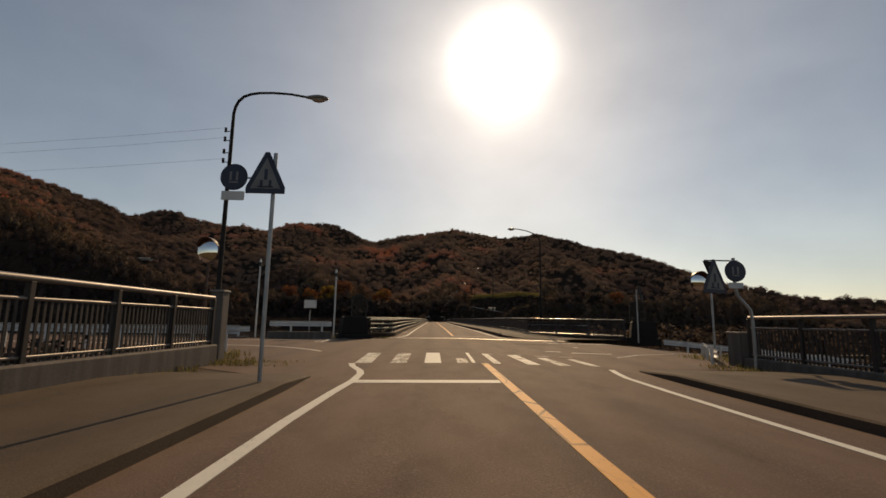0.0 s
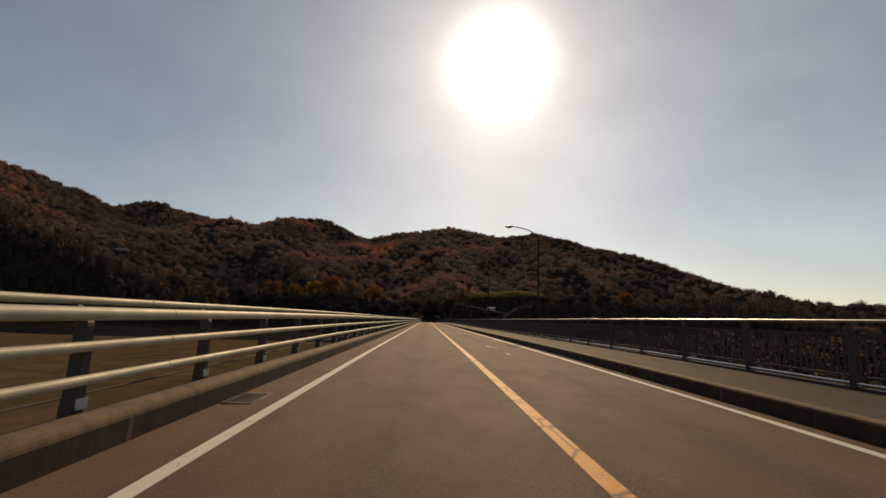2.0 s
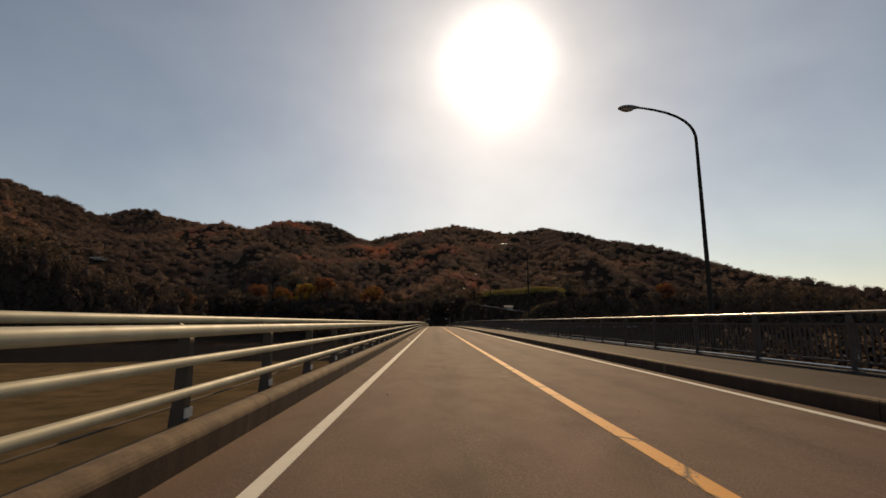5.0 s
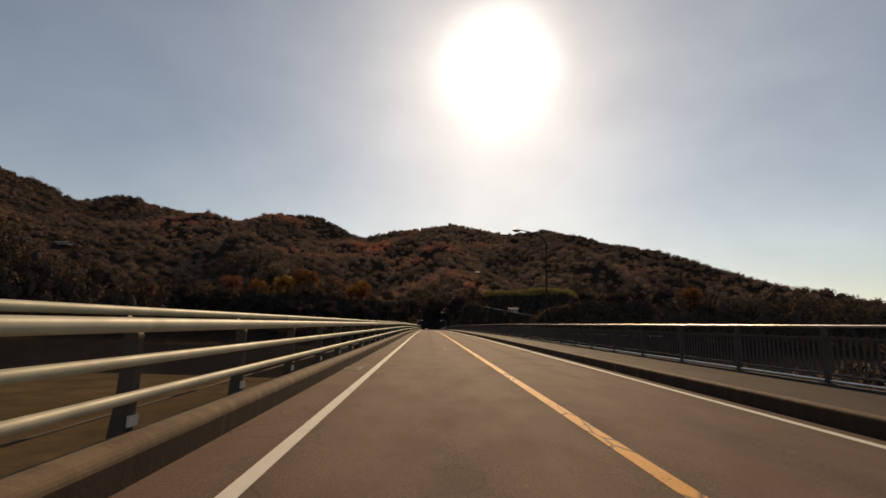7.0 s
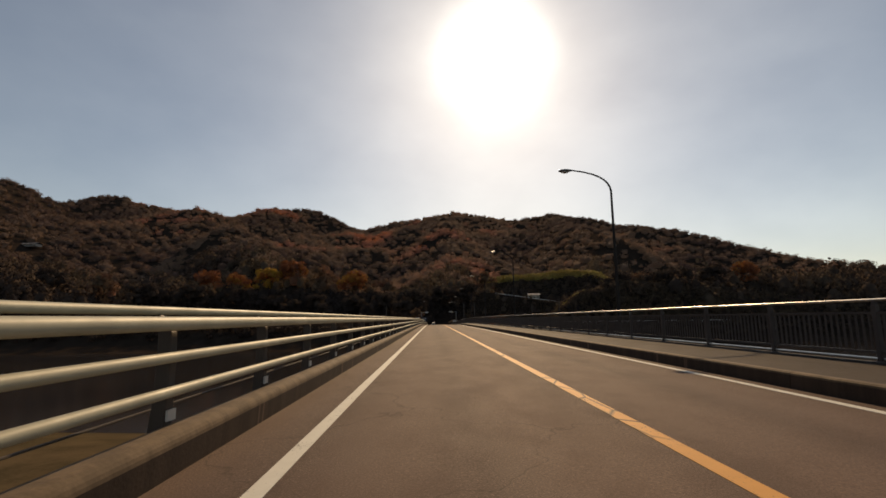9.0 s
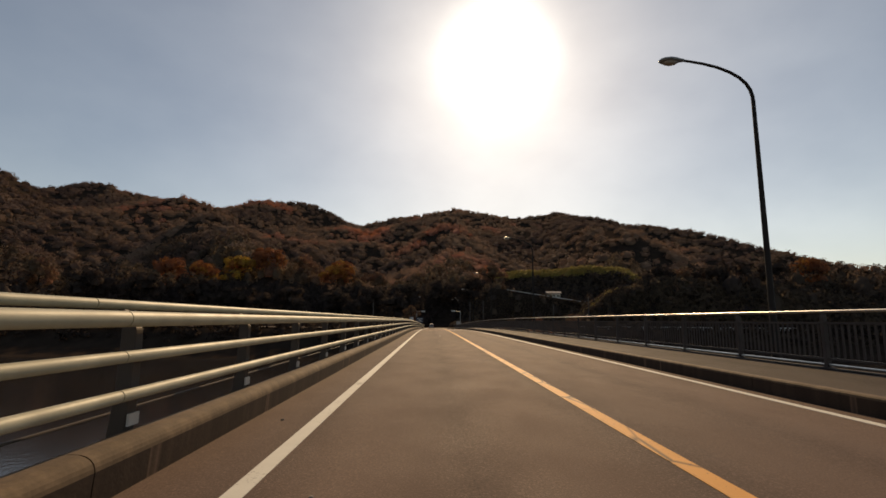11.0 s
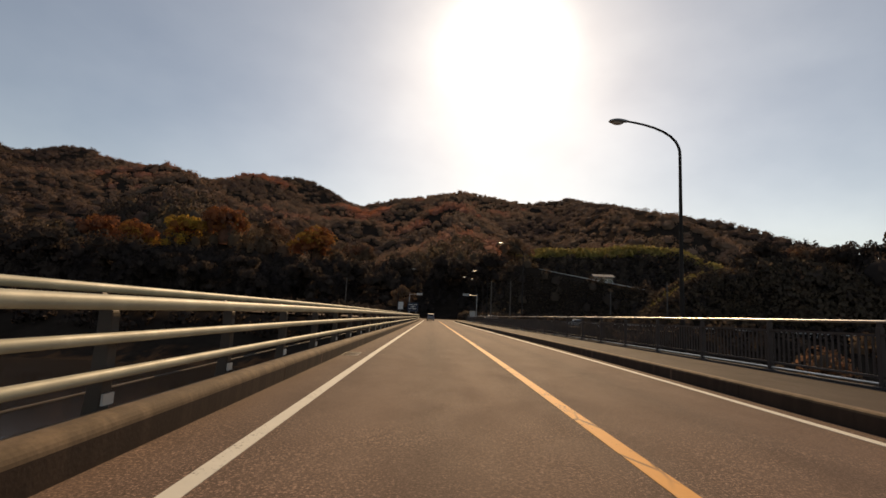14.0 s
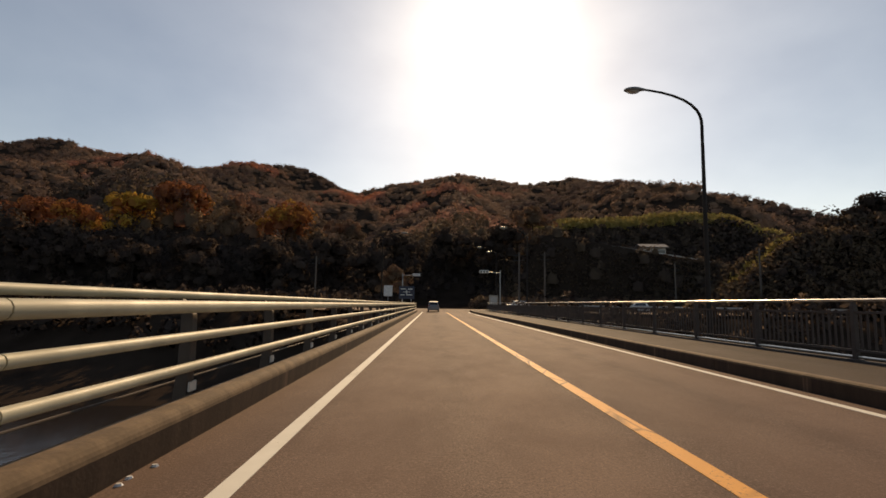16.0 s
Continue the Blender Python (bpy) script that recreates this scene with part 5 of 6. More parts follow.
signal(far_m(7.4, 347.5, ZP), "traffic light on a steel pole at the far junction")
signal(far_m(-6.6, 360.5, ZP, math.pi), "traffic light on a steel pole at the far junction")
st = thing("utility_box", far_m(6.9, 350.5, ZP), "pale roadside cabinet and board at the far junction", "cabinet")
part("body", bevelled(Shape().box((0, 0, 1.1), (1.2, 0.5, 2.2)), "utility_body", WALL_CREAM, 0.03), st)
part("door", bevelled(Shape().box((0, -0.26, 1.1), (0.9, 0.03, 1.7)), "utility_door", STEEL, 0.01), st)
for i, (x, y, h) in enumerate(((10.8, 352, 9.0), (15.5, 356, 9.5), (42, 368, 9.0), (52, 360, 8.5), (-22, 366, 9))):
    g = thing("utility_pole", far_m(x, y, float(ground_z(x, y))), "grey concrete utility pole with short crossarms", "utility pole", "utility poles")
    part("pole", Shape().tube([(0, 0, -0.2), (0, 0, h)], [0.17, 0.11], 10).mesh("utility_pole", CONCRETE_DARK, True), g)
    for z in (h - 0.5, h - 1.2):
        part("crossarm", Shape().box((0, 0, z), (1.5, 0.08, 0.08)).mesh("crossarm", DARK), g)


def car(m, paint, label, van=False):
    """A small hatchback facing +y."""
    c = thing("car", m, label, "car", "cars")
    secs = []
    hw = 0.80
    for y, zlo, zhi in ((-1.85, 0.42, 0.80), (-1.78, 0.28, 0.92), (-1.2, 0.22, 0.95), (0.9, 0.22, 0.95), (1.5, 0.24, 0.86), (1.80, 0.32, 0.70), (1.86, 0.42, 0.58)):
        secs.append([(-hw * 0.94, y, zlo), (-hw, y, (zlo + zhi) / 2), (-hw * 0.97, y, zhi), (hw * 0.97, y, zhi), (hw, y, (zlo + zhi) / 2), (hw * 0.94, y, zlo)])
    body = part("body", bevelled(Shape().loft(secs), "car_body", paint, 0.04, 2), c)
    cab = [[(-0.74, y, 0.93), (-0.62 * t, y + dy, z), (0.62 * t, y + dy, z), (0.74, y, 0.93)] for y, dy, z, t in ((-1.72, 0.0, 0.94, 1.15), (-1.55, 0.1, 1.42, 1.0), (-0.2, 0.0, 1.50, 1.0), (0.35, 0.0, 1.46, 1.0), (1.05, 0.0, 0.94, 1.12))]
    part("cabin", bevelled(Shape().loft(cab), "car_cabin", paint, 0.03), c)
    part("rear_window", Shape().loft([[(-0.58, -1.655 - 0.02, 1.02), (0.58, -1.655 - 0.02, 1.02), (0.54, -1.50, 1.36), (-0.54, -1.50, 1.36)], [(-0.58, -1.64, 1.02), (0.58, -1.64, 1.02), (0.54, -1.47, 1.36), (-0.54, -1.47, 1.36)]]).mesh("rear_window", CAR_GLASS), c)
    part("windscreen", Shape().loft([[(-0.66, 0.98, 0.99), (0.66, 0.98, 0.99), (0.58, 0.45, 1.40), (-0.58, 0.45, 1.40)], [(-0.66, 1.02, 1.0), (0.66, 1.02, 1.0), (0.58, 0.48, 1.42), (-0.58, 0.48, 1.42)]]).mesh("windscreen", CAR_GLASS), c)
    for sx in (-1, 1):
        part("side_window", Shape().loft([[(sx * 0.715, -1.3, 1.0), (sx * 0.715, 0.6, 1.0), (sx * 0.63, 0.3, 1.38), (sx * 0.63, -1.2, 1.38)], [(sx * 0.735, -1.3, 1.0), (sx * 0.735, 0.6, 1.0), (sx * 0.65, 0.3, 1.38), (sx * 0.65, -1.2, 1.38)]]).mesh("side_window", CAR_GLASS), c)
        part("tail_light", bevelled(Shape().box((sx * 0.66, -1.80, 0.82), (0.2, 0.06, 0.2)), "tail_light", TAIL_RED, 0.01), c)
        for y in (-1.15, 1.15):
            w = part("wheel", Shape().tube([(sx * 0.62, y, 0.29), (sx * 0.82, y, 0.29)], 0.29, 18).mesh("tyre", DARK, True), c)
            part("rim", Shape().tube([(sx * 0.80, y, 0.29), (sx * 0.828, y, 0.29)], 0.18, 14).mesh("rim", STEEL, True), w)
    part("bumper", bevelled(Shape().box((0, -1.86, 0.42), (1.5, 0.12, 0.2)), "bumper", paint, 0.03), c)
    return c


car(far_m(-1.6, 343.5, ZP + 0.03) @ Matrix.Scale(0.86, 4), CAR_SILVER, "small dark silver hatchback waiting at the far junction")
car(far_m(30, 357, ZP - 0.06, radians(90)), CAR_WHITE, "white car on the riverside road")
car(far_m(11.5, 358, ZP - 0.07, radians(95)), CAR_WHITE, "white car on the riverside road")


def house(x, y, w, d, h, label, turn=0.0):
    z = float(ground_z(x, y)) - 0.2
    g = thing("house", far_m(x, y, z, radians(turn)), label, "house", "houses")
    part("wall", bevelled(Shape().box((0, 0, h / 2), (w, d, h)), "house_wall", WALL_CREAM, 0.04), g)
    e = 0.5
    roof = Shape().loft([[(-w / 2 - e, -d / 2 - e, h), (w / 2 + e, -d / 2 - e, h), (w / 2 + e, -d / 2 - e, h + 0.15), (-w / 2 - e, -d / 2 - e, h + 0.15)], [(-w / 2 - e, 0, h + d * 0.22), (w / 2 + e, 0, h + d * 0.22), (w / 2 + e, 0, h + d * 0.22 + 0.2), (-w / 2 - e, 0, h + d * 0.22 + 0.2)],
                         [(-w / 2 - e, d / 2 + e, h), (w / 2 + e, d / 2 + e, h), (w / 2 + e, d / 2 + e, h + 0.15), (-w / 2 - e, d / 2 + e, h + 0.15)]])
    part("roof", roof.mesh("house_roof", ROOF_GREY), g, "grey tiled roof")
    for i in range(3):
        win = part("window", Shape().box((-w / 3 + i * w / 3, -d / 2 - 0.03, h * 0.62), (1.5, 0.06, 1.1)).mesh("window_frame", WHITE_PAINT), g)
        part("pane", Shape().box((-w / 3 + i * w / 3, -d / 2 - 0.065, h * 0.62), (1.3, 0.02, 0.92)).mesh("window_pane", CAR_GLASS), win)
    return g


house(47.3, 388.6, 5.0, 3.6, 2.5, "cream-walled house on the hillside road", -5)
house(-342, 508, 24, 6, 2.2, "long low shed with a pale roof on the wooded slope", 12)
house(-352, 573, 20, 6, 2.2, "long low shed with a pale roof on the wooded slope", -8)


# ---- woods ----
SLOPE = np.array([0.0, -0.34, 0.94])          # the way the wooded slopes face


def leaf_cloud(cx, cy, cz, rad, tall, tint, n, size, rng, lobes=6, even=0.0):
    """Crowns of many small leaf clumps set on lobes: vertices, faces, tints and soft normals."""
    t = len(cx)
    lu, lw = rng.random((t, lobes)) * 2 * np.pi, rng.uniform(-0.25, 0.95, (t, lobes))
    lr = np.sqrt(1 - lw * lw)
    ldir = np.stack([lr * np.cos(lu), lr * np.sin(lu), lw], -1)
    off = rng.uniform(0.35, 0.62, (t, lobes, 1))
    lrad = rng.uniform(0.34, 0.58, (t, lobes))
    which = rng.integers(0, lobes, (t, n))
    rows = np.arange(t)[:, None]
    d = rng.normal(size=(t, n, 3)) + 0.55 * ldir[rows, which]
    d[..., 2] += 0.25
    d /= np.linalg.norm(d, axis=-1, keepdims=True)
    p = (off * ldir)[rows, which] + d * (lrad[rows, which] * rng.uniform(0.84, 1.02, (t, n)))[..., None]
    out = p / (np.linalg.norm(p, axis=-1, keepdims=True) + 1e-6)
    soft = (1 - even) * (0.35 * d + 0.65 * out) + even * SLOPE + 0.05 * rng.normal(size=(t, n, 3))
    soft /= np.linalg.norm(soft, axis=-1, keepdims=True)
    scale = np.stack([rad, rad, tall], -1)[:, None, :]
    p = p * scale + np.stack([cx, cy, cz], -1)[:, None, :]
    nrm = d + 0.7 * rng.normal(size=(t, n, 3))
    nrm /= np.linalg.norm(nrm, axis=-1, keepdims=True)
    nrm = np.where(nrm[..., 1:2] > 0, -nrm, nrm)             # upper sides of the leaves towards the valley
    a = np.cross(nrm, rng.normal(size=(t, n, 3)))
    a /= np.linalg.norm(a, axis=-1, keepdims=True) + 1e-9
    b = np.cross(nrm, a)
    s = (size[:, None] * rng.uniform(0.5, 1.3, (t, n)))[..., None]
    quad = np.stack([p - a * s, p - b * s * 0.6, p + a * s * 0.9, p + b * s * 0.65], 2)
    idx = np.arange(t * n * 4).reshape(-1, 4)
    return quad.reshape(-1, 3), idx, np.repeat(tint, n * 4), np.repeat(soft.reshape(-1, 3), 4, axis=0)


def lump_cloud(cx, cy, cz, rad, tall, tint, n, m, rng, even=0.0):
    """Closed lumpy crowns: n points round, m rings."""
    t = len(cx)
    u = np.linspace(0, 2 * np.pi, n, endpoint=False)[None, None, :]
    w = np.linspace(-0.62, 1.0, m)[None, :, None]
    w = np.broadcast_to(w, (t, m, n))
    u = np.broadcast_to(u, (t, m, n)) + 0.35 * np.arange(m)[None, :, None]
    ph = rng.random((t, 4, 1, 1)) * 6.3
    k = 1 + 0.20 * np.sin(2 * u + ph[:, 0]) * np.sin(5 * w + ph[:, 1]) + 0.16 * np.sin(3 * u + ph[:, 2] + 3 * w) + 0.20 * (rng.random((t, m, n)) - 0.5)
    ring = np.sqrt(np.maximum(1 - np.abs(w) ** 2.2, 0.0))
    px = cx[:, None, None] + rad[:, None, None] * k * ring * np.cos(u)
    py = cy[:, None, None] + rad[:, None, None] * k * ring * np.sin(u)
    pz = cz[:, None, None] + tall[:, None, None] * w * (0.85 + 0.15 * k)
    verts = np.stack([px, py, pz], -1).reshape(-1, 3)
    i = (np.arange(m - 1)[:, None] * n + np.arange(n)[None, :])
    j = (np.arange(m - 1)[:, None] * n + (np.arange(n)[None, :] + 1) % n)
    q = np.stack([i, j, j + n, i + n], -1).reshape(-1, 4)
    idx = (q[None] + (np.arange(t) * m * n)[:, None, None]).reshape(-1, 4)
    nrm = (1 - even) * np.stack([np.cos(u) * ring, np.sin(u) * ring, w + 0 * u], -1).reshape(-1, 3) + even * SLOPE
    nrm /= np.linalg.norm(nrm, axis=-1, keepdims=True) + 1e-9
    return verts, idx, np.repeat(tint, m * n), nrm


def cloud_mesh(name, parts, mat):
    verts, faces, tints, norms, o = [], [], [], [], 0
    for v, f, t, m in parts:
        verts.append(v)
        faces.append(f + o)
        tints.append(t)
        norms.append(m)
        o += len(v)
    verts, faces, tints, norms = np.concatenate(verts), np.concatenate(faces), np.concatenate(tints), np.concatenate(norms)
    verts = np.stack(far_at(verts[:, 0], verts[:, 1], verts[:, 2]), 1)
    me = bpy.data.meshes.new(name)
    me.vertices.add(len(verts))
    me.vertices.foreach_set("co", verts.astype(np.float32).ravel())
    me.loops.add(faces.size)
    me.loops.foreach_set("vertex_index", faces.astype(np.int32).ravel())
    me.polygons.add(len(faces))
    me.polygons.foreach_set("loop_start", (np.arange(len(faces)) * 4).astype(np.int32))
    me.update(calc_edges=True)
    at = me.attributes.new("tint", "FLOAT", "POINT")
    at.data.foreach_set("value", tints.astype(np.float32))
    me.materials.append(mat)
    me.shade_smooth()
    me.normals_split_custom_set_from_vertices(norms.astype(np.float32))
    return me


rng = np.random.default_rng(11)


def scatter(n, x0, x1, y0, y1):
    return rng.uniform(x0, x1, n), rng.uniform(y0, y1, n)


def tint_at(x, y):
    t = 0.13 + 1.05 * np.maximum(fbm(x, y, 95, 2, 21) - 0.40, 0) + 0.45 * np.maximum(fbm(x, y, 38, 2, 57) - 0.5, 0)
    t = np.where(x > 60, t * 0.8, t)
    return np.clip(t + rng.normal(0, 0.026, len(x)) + np.where(rng.random(len(x)) < 0.025, 0.18, 0.0), 0.02, 0.8)


# hillside woods, far
x, y = scatter(30000, -1050, 620, 470, 1330)
h = hill_z(x, y)
keep = (h > 1.5) & (np.abs(x) / (y - 20) < 1.15) & (hill_z(x, y + 25) - h > -6) & ~((x > 40) & (x < 100) & (y > 505) & (y < 545)) & ~((np.abs(x + 338) < 18) & (y > 482) & (y < 514)) & ~((np.abs(x + 346) < 16) & (y > 552) & (y < 579))
x, y = x[keep][:11400], y[keep][:11400]
z = mesh_z(x, y)
r = np.clip(rng.lognormal(1.5, 0.27, len(x)), 2.6, 6.6)
tl = r * rng.uniform(0.6, 0.9, len(x))
tn = tint_at(x, y)
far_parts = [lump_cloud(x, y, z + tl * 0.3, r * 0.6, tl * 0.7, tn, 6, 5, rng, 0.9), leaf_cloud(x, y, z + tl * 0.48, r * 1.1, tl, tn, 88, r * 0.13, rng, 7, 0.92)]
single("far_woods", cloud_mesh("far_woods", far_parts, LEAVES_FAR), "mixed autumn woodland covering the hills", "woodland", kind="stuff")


def line_gap(x, y, line):
    """Distance in plan from a bent line."""
    gap = np.full(np.shape(x), 1e4)
    for (ax, ay), (bx, by) in zip(line, line[1:]):
        t = np.clip(((x - ax) * (bx - ax) + (y - ay) * (by - ay)) / ((bx - ax) ** 2 + (by - ay) ** 2), 0, 1)
        gap = np.minimum(gap, np.hypot(x - ax - t * (bx - ax), y - ay - t * (by - ay)))
    return gap


SPUR_EDGE = [(34, 433), (44, 433), (75, 434), (89, 431), (98, 424), (108, 416)]
KNOLL_EDGE = [(53.5, 368), (58, 368.5), (62, 369), (66, 369.5), (70, 370)]


def on_grass(x, y):
    return (line_gap(x, y, SPUR_EDGE) < 6.5) | (line_gap(x, y, KNOLL_EDGE) < 2.6) | ((x > 45) & (x < 95) & (y > 510) & (y < 540))


def on_road(x, y):
    return (x > 27) & (x < 84) & (y < 391.5) & (y > 380.0)


# lower slopes, nearer
x, y = scatter(9000, -520, 420, 356, 520)
h = ground_z(x, y)
keep = (h > 1.2) & (np.abs(x) / (y - 100) < 1.3) & ~((x > 8) & (x < 96) & (y < 396) & (y > 374)) & ~on_grass(x, y) & ~((y > 425) & (line_gap(x, y, SPUR_EDGE) < 17))
x, y = x[keep][:2500], y[keep][:2500]
z = mesh_z(x, y)
r = np.clip(rng.lognormal(1.25, 0.36, len(x)), 1.6, 6.5)
tl = r * rng.uniform(0.95, 1.6, len(x))
tn = tint_at(x, y)
# front rows: evergreens, their tint cut further for the trees' own shade
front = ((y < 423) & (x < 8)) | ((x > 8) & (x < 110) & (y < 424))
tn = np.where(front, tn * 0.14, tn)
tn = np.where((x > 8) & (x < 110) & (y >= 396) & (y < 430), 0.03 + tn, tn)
small = (x > 8) & (x < 96) & ((y < 384) | ((y > 402) & (y < 432)))
low = (x > -112) & (x < 8) & (y > 396) & (y < 430)
k = np.where(small, 0.45, np.where(low, 0.5, 1.0))
r, tl = r * k, tl * k
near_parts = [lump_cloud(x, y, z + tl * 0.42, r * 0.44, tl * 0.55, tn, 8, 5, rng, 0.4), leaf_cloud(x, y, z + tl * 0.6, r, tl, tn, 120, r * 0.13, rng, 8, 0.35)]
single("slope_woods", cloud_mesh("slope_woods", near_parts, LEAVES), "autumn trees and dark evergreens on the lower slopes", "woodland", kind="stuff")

# dark bushes that clothe the bank and the foot of the hills
x, y = scatter(5200, -330, 330, 352, 428)
h = ground_z(x, y)
keep = ((h > 0.2) | (x < -9)) & ~((x > -9) & (x < 12) & (y < 366)) & ~on_road(x, y) & ~on_grass(x, y) & ~((np.abs(x) < 125) & (y < 362.5))
x, y = x[keep], y[keep]
z = mesh_z(x, y)
r = rng.uniform(0.9, 2.6, len(x))
tn = np.where(x < 12, rng.uniform(0, 0.05, len(x)), np.clip(rng.normal(0.12, 0.1, len(x)), 0, 0.5))
bush = [lump_cloud(x, y, z + r * 0.25, r * 0.5, r * 0.6, tn * 0.9, 7, 5, rng, 0.6), leaf_cloud(x, y, z + r * 0.5, r, r * 1.1, tn, 52, r * 0.18, rng, 5, 0.6)]
single("bank_bushes", cloud_mesh("bank_bushes", bush, LEAVES), "dark evergreen bushes on the bank below the hills", "shrubs", kind="stuff")

# sunlit tall grass on the spur above the hillside road and down the flank of the knoll
x, y = scatter(42000, 8, 118, 352, 545)
keep = on_grass(x, y)
x, y = x[keep], y[keep]
z = mesh_z(x, y)
r = rng.uniform(0.6, 1.2, len(x)) * np.where(y > 500, 1.8, np.where(y > 400, 1.3, 1.0))
tufts = [leaf_cloud(x, y, z + r * 0.5, r, r * 1.4, np.clip(rng.normal(0.5, 0.2, len(x)), 0, 1), 14, r * 0.34, rng, 3, 0.5)]
single("hill_grass", cloud_mesh("hill_grass", tufts, BAMBOO_GRASS), "tall yellow-green grass and bamboo on the spur", "grass", kind="stuff")

# dark shrubs that hide the slopes below and above the hillside road and the knoll
x, y = scatter(9000, 9, 230, 360, 426)
keep = ~on_road(x, y) & ~on_grass(x, y) & ~((x > 27) & (x < 84) & (y > 376.5) & (y < 381)) & ~((x < 40) & (y < 366)) & (np.abs(x - 47) + np.abs(y - 388) > 6) & ((x < 130) | (rng.random(len(x)) < 0.6))
x, y = x[keep][:4600], y[keep][:4600]
fx, fy = scatter(5600, 6, 86, 363, 379.4)                               # the steep face below the road
fk = ~on_grass(fx, fy)
lx, ly = scatter(2600, 8, 86, 374.5, 379.6)                             # low growth along the terrace edge
kx, ky = scatter(2600, 46, 170, 352.5, 366)                             # the knoll's foot above the river
kk = ~on_grass(kx, ky) & (ground_z(kx, ky) > 0.4)
x, y = np.concatenate([x, fx[fk], kx[kk], lx]), np.concatenate([y, fy[fk], ky[kk], ly])
z = mesh_z(x, y) + 0.1
r = rng.uniform(0.8, 1.6, len(x)) * np.where(x > 76, 1.6, 1.0) * np.where((y > 373) & (y < 382) & (x < 86), np.where(y > 376.5, 0.33, 0.55), 1.0)
knoll = (x > 46) & (y < 378)
tn = np.where(knoll, np.clip(rng.normal(0.26, 0.10, len(x)), 0.05, 0.5), np.clip(rng.normal(0.18, 0.08, len(x)), 0.02, 0.4))
shrub = [leaf_cloud(x, y, z + r * 0.45, r, r * 1.15, tn, 40, r * 0.22, rng, 5)]
single("hillside_shrubs", cloud_mesh("hillside_shrubs", shrub, LEAVES), "dark shrubs and low trees on the slopes round the hillside road", "shrubs", kind="stuff")

# rank growth on the near bank below the levee road
x, y = scatter(1100, -110, 90, 28.5, 46)
keep = ((x < -8.5) | (x > 13)) & (rng.random(len(x)) < 1.1 - (y - 28.5) / 17) & (fbm(x, y, 14, 2, 4) > 0.42)
x, y = x[keep], y[keep]
z = mesh_z(x, y)
r = rng.uniform(0.5, 1.3, len(x))
growth = [leaf_cloud(x, y, z + r * 0.5, r, r * 1.1, np.clip(rng.normal(0.12, 0.08, len(x)), 0.02, 0.5), 90, r * 0.14, rng, 6)]
single("near_bank_bushes", cloud_mesh("near_bank_bushes", growth, LEAVES), "dark rank bushes on the bank beside the bridge", "shrubs", kind="stuff")

# dark reeds and brush on the flood plain beside the footway
x, y = scatter(2600, 8.5, 60, 34, 200)
keep = rng.random(len(x)) < 1.15 - (x - 8) / 52
bx, by = scatter(2600, 45, 330, 60, 194)
x, y = np.concatenate([x[keep], bx]), np.concatenate([y[keep], by])
z = mesh_z(x, y)
r = rng.uniform(1.0, 2.3, len(x)) * np.where(x > 60, 1.7, 1.0)
reeds = [leaf_cloud(x, y, z + r * 0.7, r, r * 1.5, np.clip(rng.normal(0.06, 0.05, len(x)), 0.0, 0.4), 44, r * 0.2, rng, 5)]
single("flood_plain_brush", cloud_mesh("flood_plain_brush", reeds, LEAVES), "dark brush and reeds on the flood plain beside the bridge", "shrubs", kind="stuff")

# bushes behind the approach fences
x, y = scatter(520, 0, 4.5, -30, 10.5)
side = rng.random(len(x)) < 0.5
x = np.where(side, 8.7 + x, -8.5 - x)
z = mesh_z(x, y)
r = rng.uniform(0.45, 0.95, len(x))
hedge = [leaf_cloud(x, y, z + r * 0.5, r, r * 1.1, np.clip(rng.normal(0.05, 0.05, len(x)), 0.0, 0.3), 150, r * 0.11, rng, 6)]
single("verge_bushes", cloud_mesh("verge_bushes", hedge, LEAVES), "dark bushes on the bank behind the footway fences", "shrubs", kind="stuff")

# scrub along the far bank
x, y = scatter(1500, -420, 330, 336, 352)
keep = np.abs(x) > 11
x, y = x[keep], y[keep]
z = mesh_z(x, y)
r = rng.uniform(0.9, 2.4, len(x))
# tint cut, most on the left, to put the bank's shade into colour
scrub = [leaf_cloud(x, y, z + r * 0.5, r, r * 1.1, np.clip(rng.normal(0.12, 0.08, len(x)) * np.where(x < 0, 0.1, 0.7), 0, 0.6), 60, r * 0.2, rng, 5)]
single("bank_scrub", cloud_mesh("bank_scrub", scrub, LEAVES), "brown and green scrub along the river bank", "shrubs", kind="stuff")


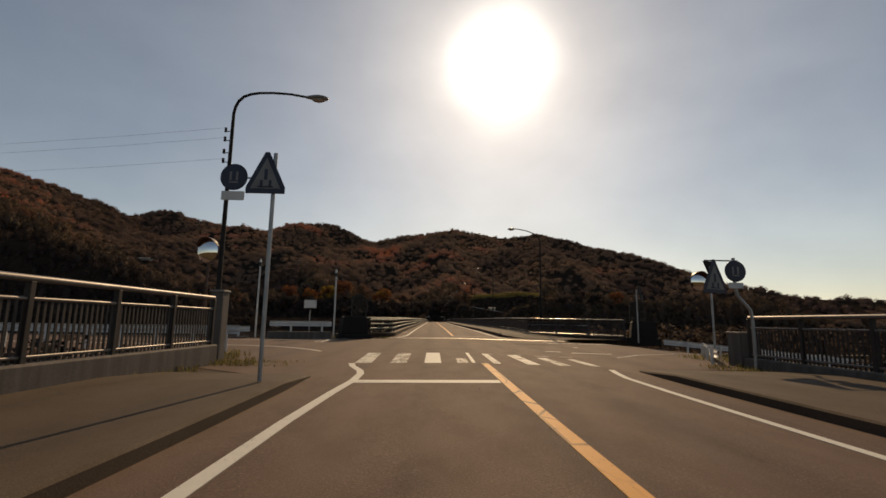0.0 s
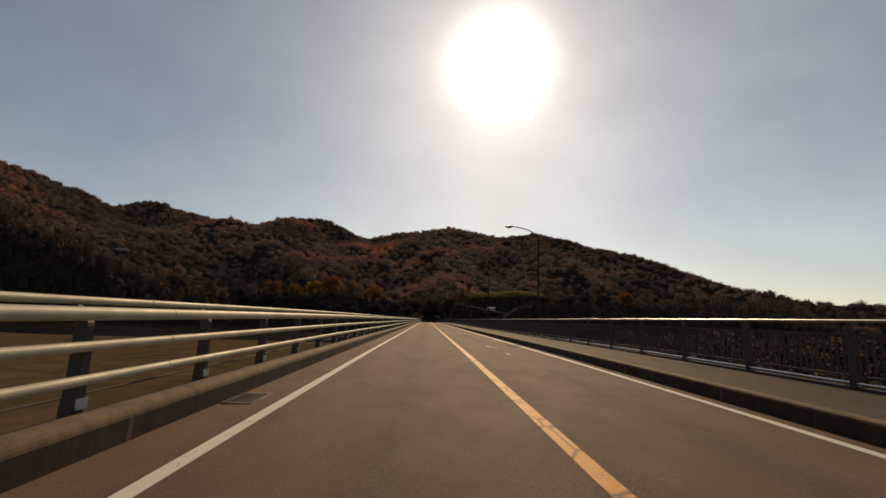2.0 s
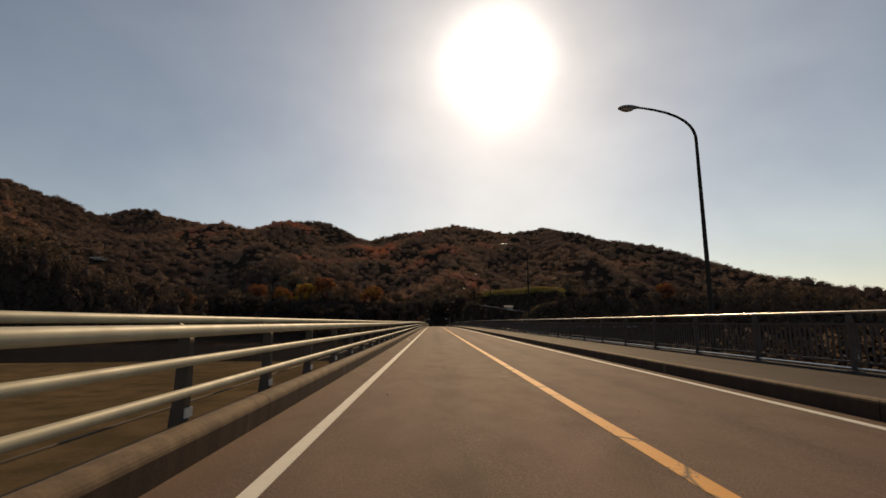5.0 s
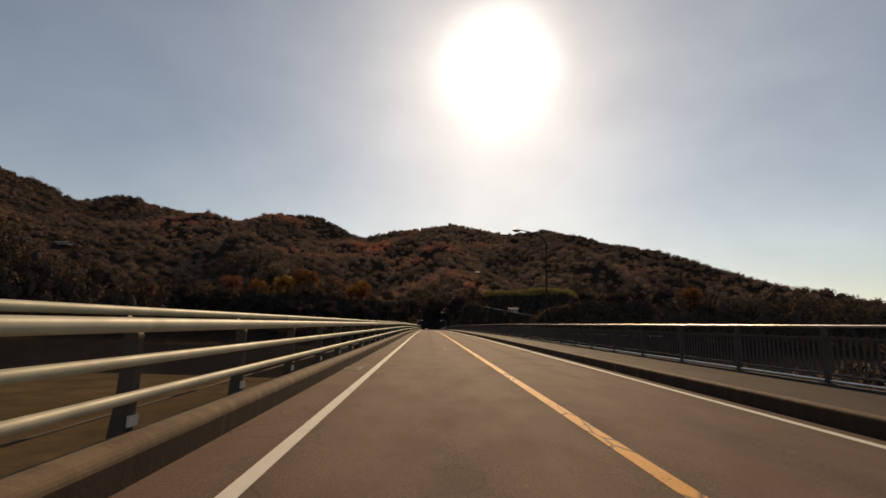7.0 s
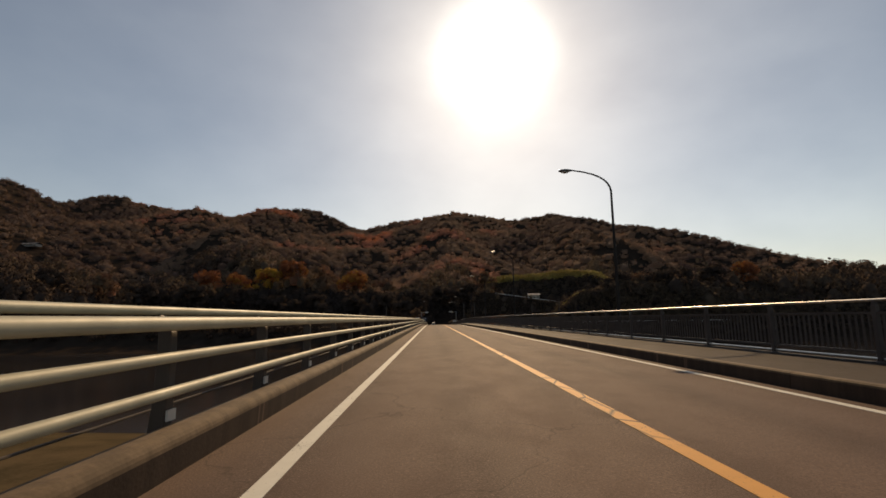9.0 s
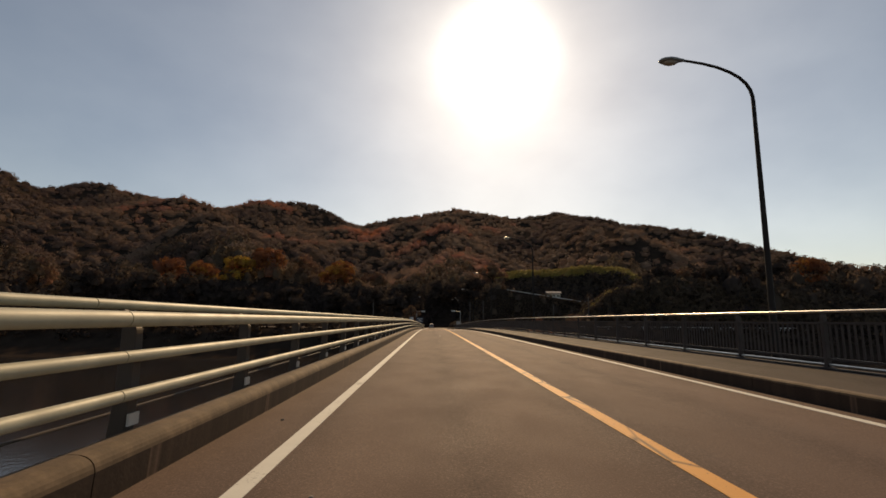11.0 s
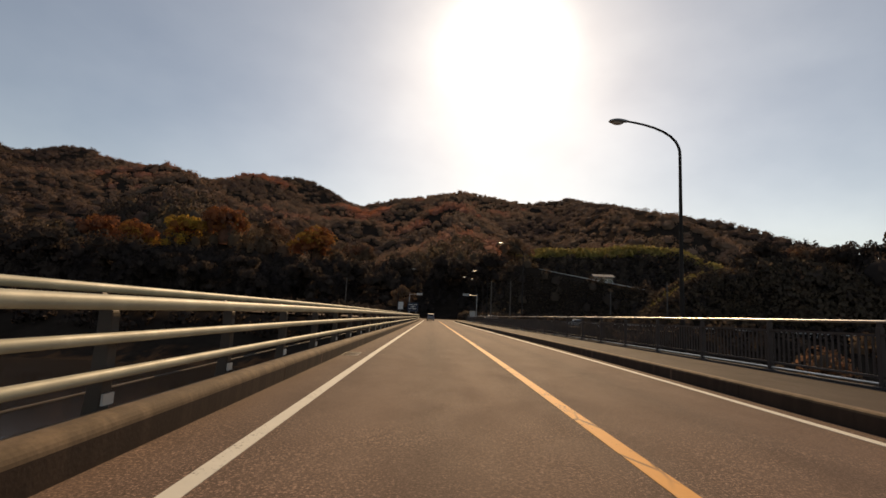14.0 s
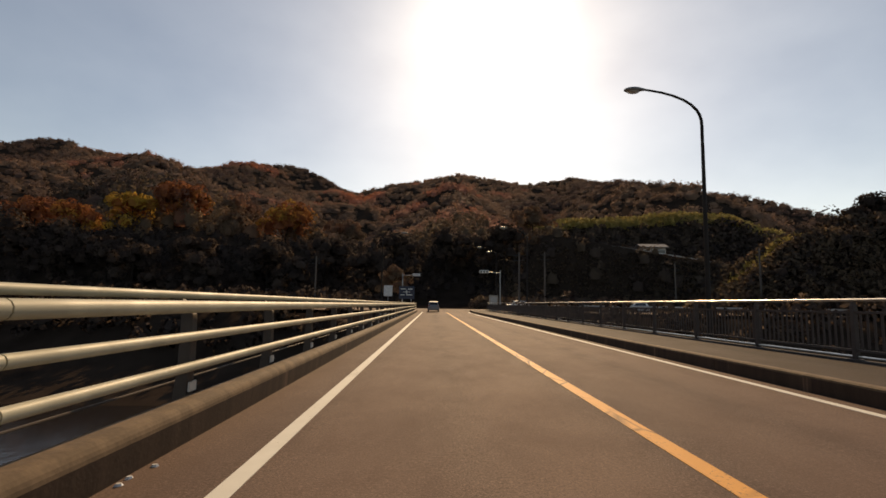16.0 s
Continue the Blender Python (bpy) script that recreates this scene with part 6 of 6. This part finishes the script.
def tree(x, y, height, spread, tint, label, seed):
    """Trunk, limbs and a crown of leaf clumps."""
    rnd = random.Random(seed)
    z = float(ground_z(x, y))
    g = thing("tree", far_m(x, y, z), label, "tree", "bank trees")
    s = Shape().tube([(0, 0, -0.4), (rnd.uniform(-0.2, 0.2), 0, height * 0.3), (rnd.uniform(-0.4, 0.4), rnd.uniform(-0.3, 0.3), height * 0.6), (0, 0, height * 0.85)], [height * 0.022, height * 0.018, height * 0.011, 0.04], 8)
    tips = []
    for i in range(12):
        a, hh = rnd.uniform(0, 6.28), height * rnd.uniform(0.12, 0.68)
        ln = spread * rnd.uniform(0.5, 0.85)
        tip = (ln * math.cos(a), ln * math.sin(a), hh + ln * rnd.uniform(0.3, 0.8))
        tips.append(tip)
        s.tube([(0, 0, hh), (tip[0] * 0.5, tip[1] * 0.5, hh + (tip[2] - hh) * 0.35), tip], [height * 0.009, height * 0.006, 0.03], 6)
    part("trunk", s.mesh("tree_trunk", BARK, True), g)
    tips += [(rnd.uniform(-0.35, 0.35) * spread, rnd.uniform(-0.35, 0.35) * spread, height * rnd.uniform(0.6, 0.95)) for _ in range(7)]
    t = np.array(tips)
    rr = spread * np.array([rnd.uniform(0.34, 0.54) for _ in tips])
    tt = np.clip(np.array([tint + rnd.uniform(-0.08, 0.08) for _ in tips]), 0, 1)
    part("crown", cloud_mesh("tree_crown", [lump_cloud(t[:, 0], t[:, 1], t[:, 2], rr * 0.4, rr * 0.4, tt * 0.9, 8, 6, rng, 0.5), leaf_cloud(t[:, 0], t[:, 1], t[:, 2], rr, rr * 0.95, tt, 210, rr * 0.12, rng, 5, 0.35)], LEAVES), g)
    return g


KINDS = {0.1: "dark evergreen tree on the far bank", 0.5: "olive-leaved tree on the far bank", 0.85: "orange autumn tree on the slope", 0.8: "rust-red autumn tree on the far bank", 0.97: "yellow autumn tree on the slope"}
spots = [(-97, 434, 13.5, 8, 0.97), (-113, 434, 10, 7.5, 0.85), (-82, 438, 13, 9.5, 0.8), (-48, 432, 13.5, 8.5, 0.85), (-134, 442, 13, 8, 0.8), (-66, 446, 13, 8, 0.5), (-62, 404, 10, 6.5, 0.1), (-42, 400, 11, 6.5, 0.1), (-82, 402, 10.5, 7, 0.1), (-102, 404, 11, 8, 0.1), (-124, 402, 17, 9, 0.1),
         (-148, 404, 16, 8, 0.1), (-26, 402, 11, 6.5, 0.1), (-12, 406, 13, 6.5, 0.1), (2, 412, 14, 7, 0.1), (15, 408, 15, 7, 0.1), (-9, 374, 8, 3.4, 0.5), (27, 418, 13, 6, 0.5), (-30, 436, 10, 6, 0.5), (84, 371, 7, 4.5, 0.1), (93, 374, 7, 5, 0.5), (101, 371, 8, 5, 0.1), (112, 374, 9, 6, 0.1),
         (77.5, 369, 4.5, 2.8, 0.1), (128, 378, 11, 6.5, 0.1), (150, 382, 12, 7, 0.8), (-172, 408, 16, 7.5, 0.5), (-200, 410, 17, 8, 0.1), (-56, 396, 10, 6, 0.1), (-92, 398, 10, 6, 0.1), (-34, 394, 11, 6, 0.1), (-72, 396, 10, 6, 0.1), (-16, 396, 12, 6, 0.1)]
for i, (x, y, hgt, sp, tn) in enumerate(spots):
    tree(x, y, hgt, sp, tn if tn > 0.15 else 0.03, KINDS[tn], 100 + i)


for i, (x, y, top, sp, tn) in enumerate(((8.7, 264.5, 1.6, 1.7, 0.85), (9.1, 261.4, 2.1, 1.9, 0.5), (8.5, 277.6, 1.5, 1.6, 0.5), (9.0, 235.4, 2.4, 2.0, 0.85), (9.6, 249.0, 2.3, 2.2, 0.8), (9.2, 252.4, 1.9, 1.8, 0.5), (10.0, 269.0, 1.0, 1.8, 0.5), (9.2, 243.0, 1.4, 1.9, 0.8))):
    g = tree(x, y, top + 7.3, sp * 0.85, {0.85: 0.48, 0.8: 0.58, 0.5: 0.36}[tn], {0.85: "yellow-brown", 0.8: "rust-leaved", 0.5: "olive-brown"}[tn] + " bank willow rising beside the footway railing", 300 + i)


def weeds(name, spots, n, label, seed):
    """Thin bent blades in loose tufts."""
    rnd = random.Random(seed)
    verts, faces, tints = [], [], []
    for x0, x1, y0, y1, tall in spots:
        for _ in range(n):
            x, y = rnd.uniform(x0, x1), rnd.uniform(y0, y1)
            z, h, a, w = float(surf_z(x, y)) - 0.02, tall * rnd.uniform(0.4, 1.1), rnd.uniform(0, 6.28), rnd.uniform(0.006, 0.014)
            dx, dy, lean = math.cos(a), math.sin(a), rnd.uniform(0.1, 0.5) * h
            o = len(verts)
            verts += [(x - dy * w, y + dx * w, z), (x + dy * w, y - dx * w, z), (x + dx * lean + dy * w * 0.4, y + dy * lean - dx * w * 0.4, z + h), (x + dx * lean * 0.4 - dy * w, y + dy * lean * 0.4 + dx * w, z + h * 0.55)]
            faces.append((o, o + 1, o + 2, o + 3))
            tints += [rnd.uniform(0.2, 1.0)] * 4
    norms = np.tile(np.array([[0.0, -0.35, 0.94]]), (len(verts), 1))
    single(name, cloud_mesh(name, [(np.array(verts), np.array(faces), np.array(tints), norms)], GRASS), label, "weeds", kind="stuff")


weeds("roadside_weeds", [(-7.3, -6.2, 9.6, 11.0, 0.2), (-7.3, -6.9, 1, 9, 0.2), (-6.6, -5.2, 9.6, 11.3, 0.08), (-8.9, -7.4, 11.2, 13.2, 0.3), (6.6, 8.0, 9.8, 11.6, 0.16), (7.3, 7.9, 3, 9.5, 0.10), (-9.5, -6.8, 26.4, 27.4, 0.3), (-4.85, -4.2, 27.85, 28.2, 0.10), (8.0, 9.6, 12.6, 15.4, 0.25)], 260,
      "dry yellow-green weeds along the fence feet and verges", 5)
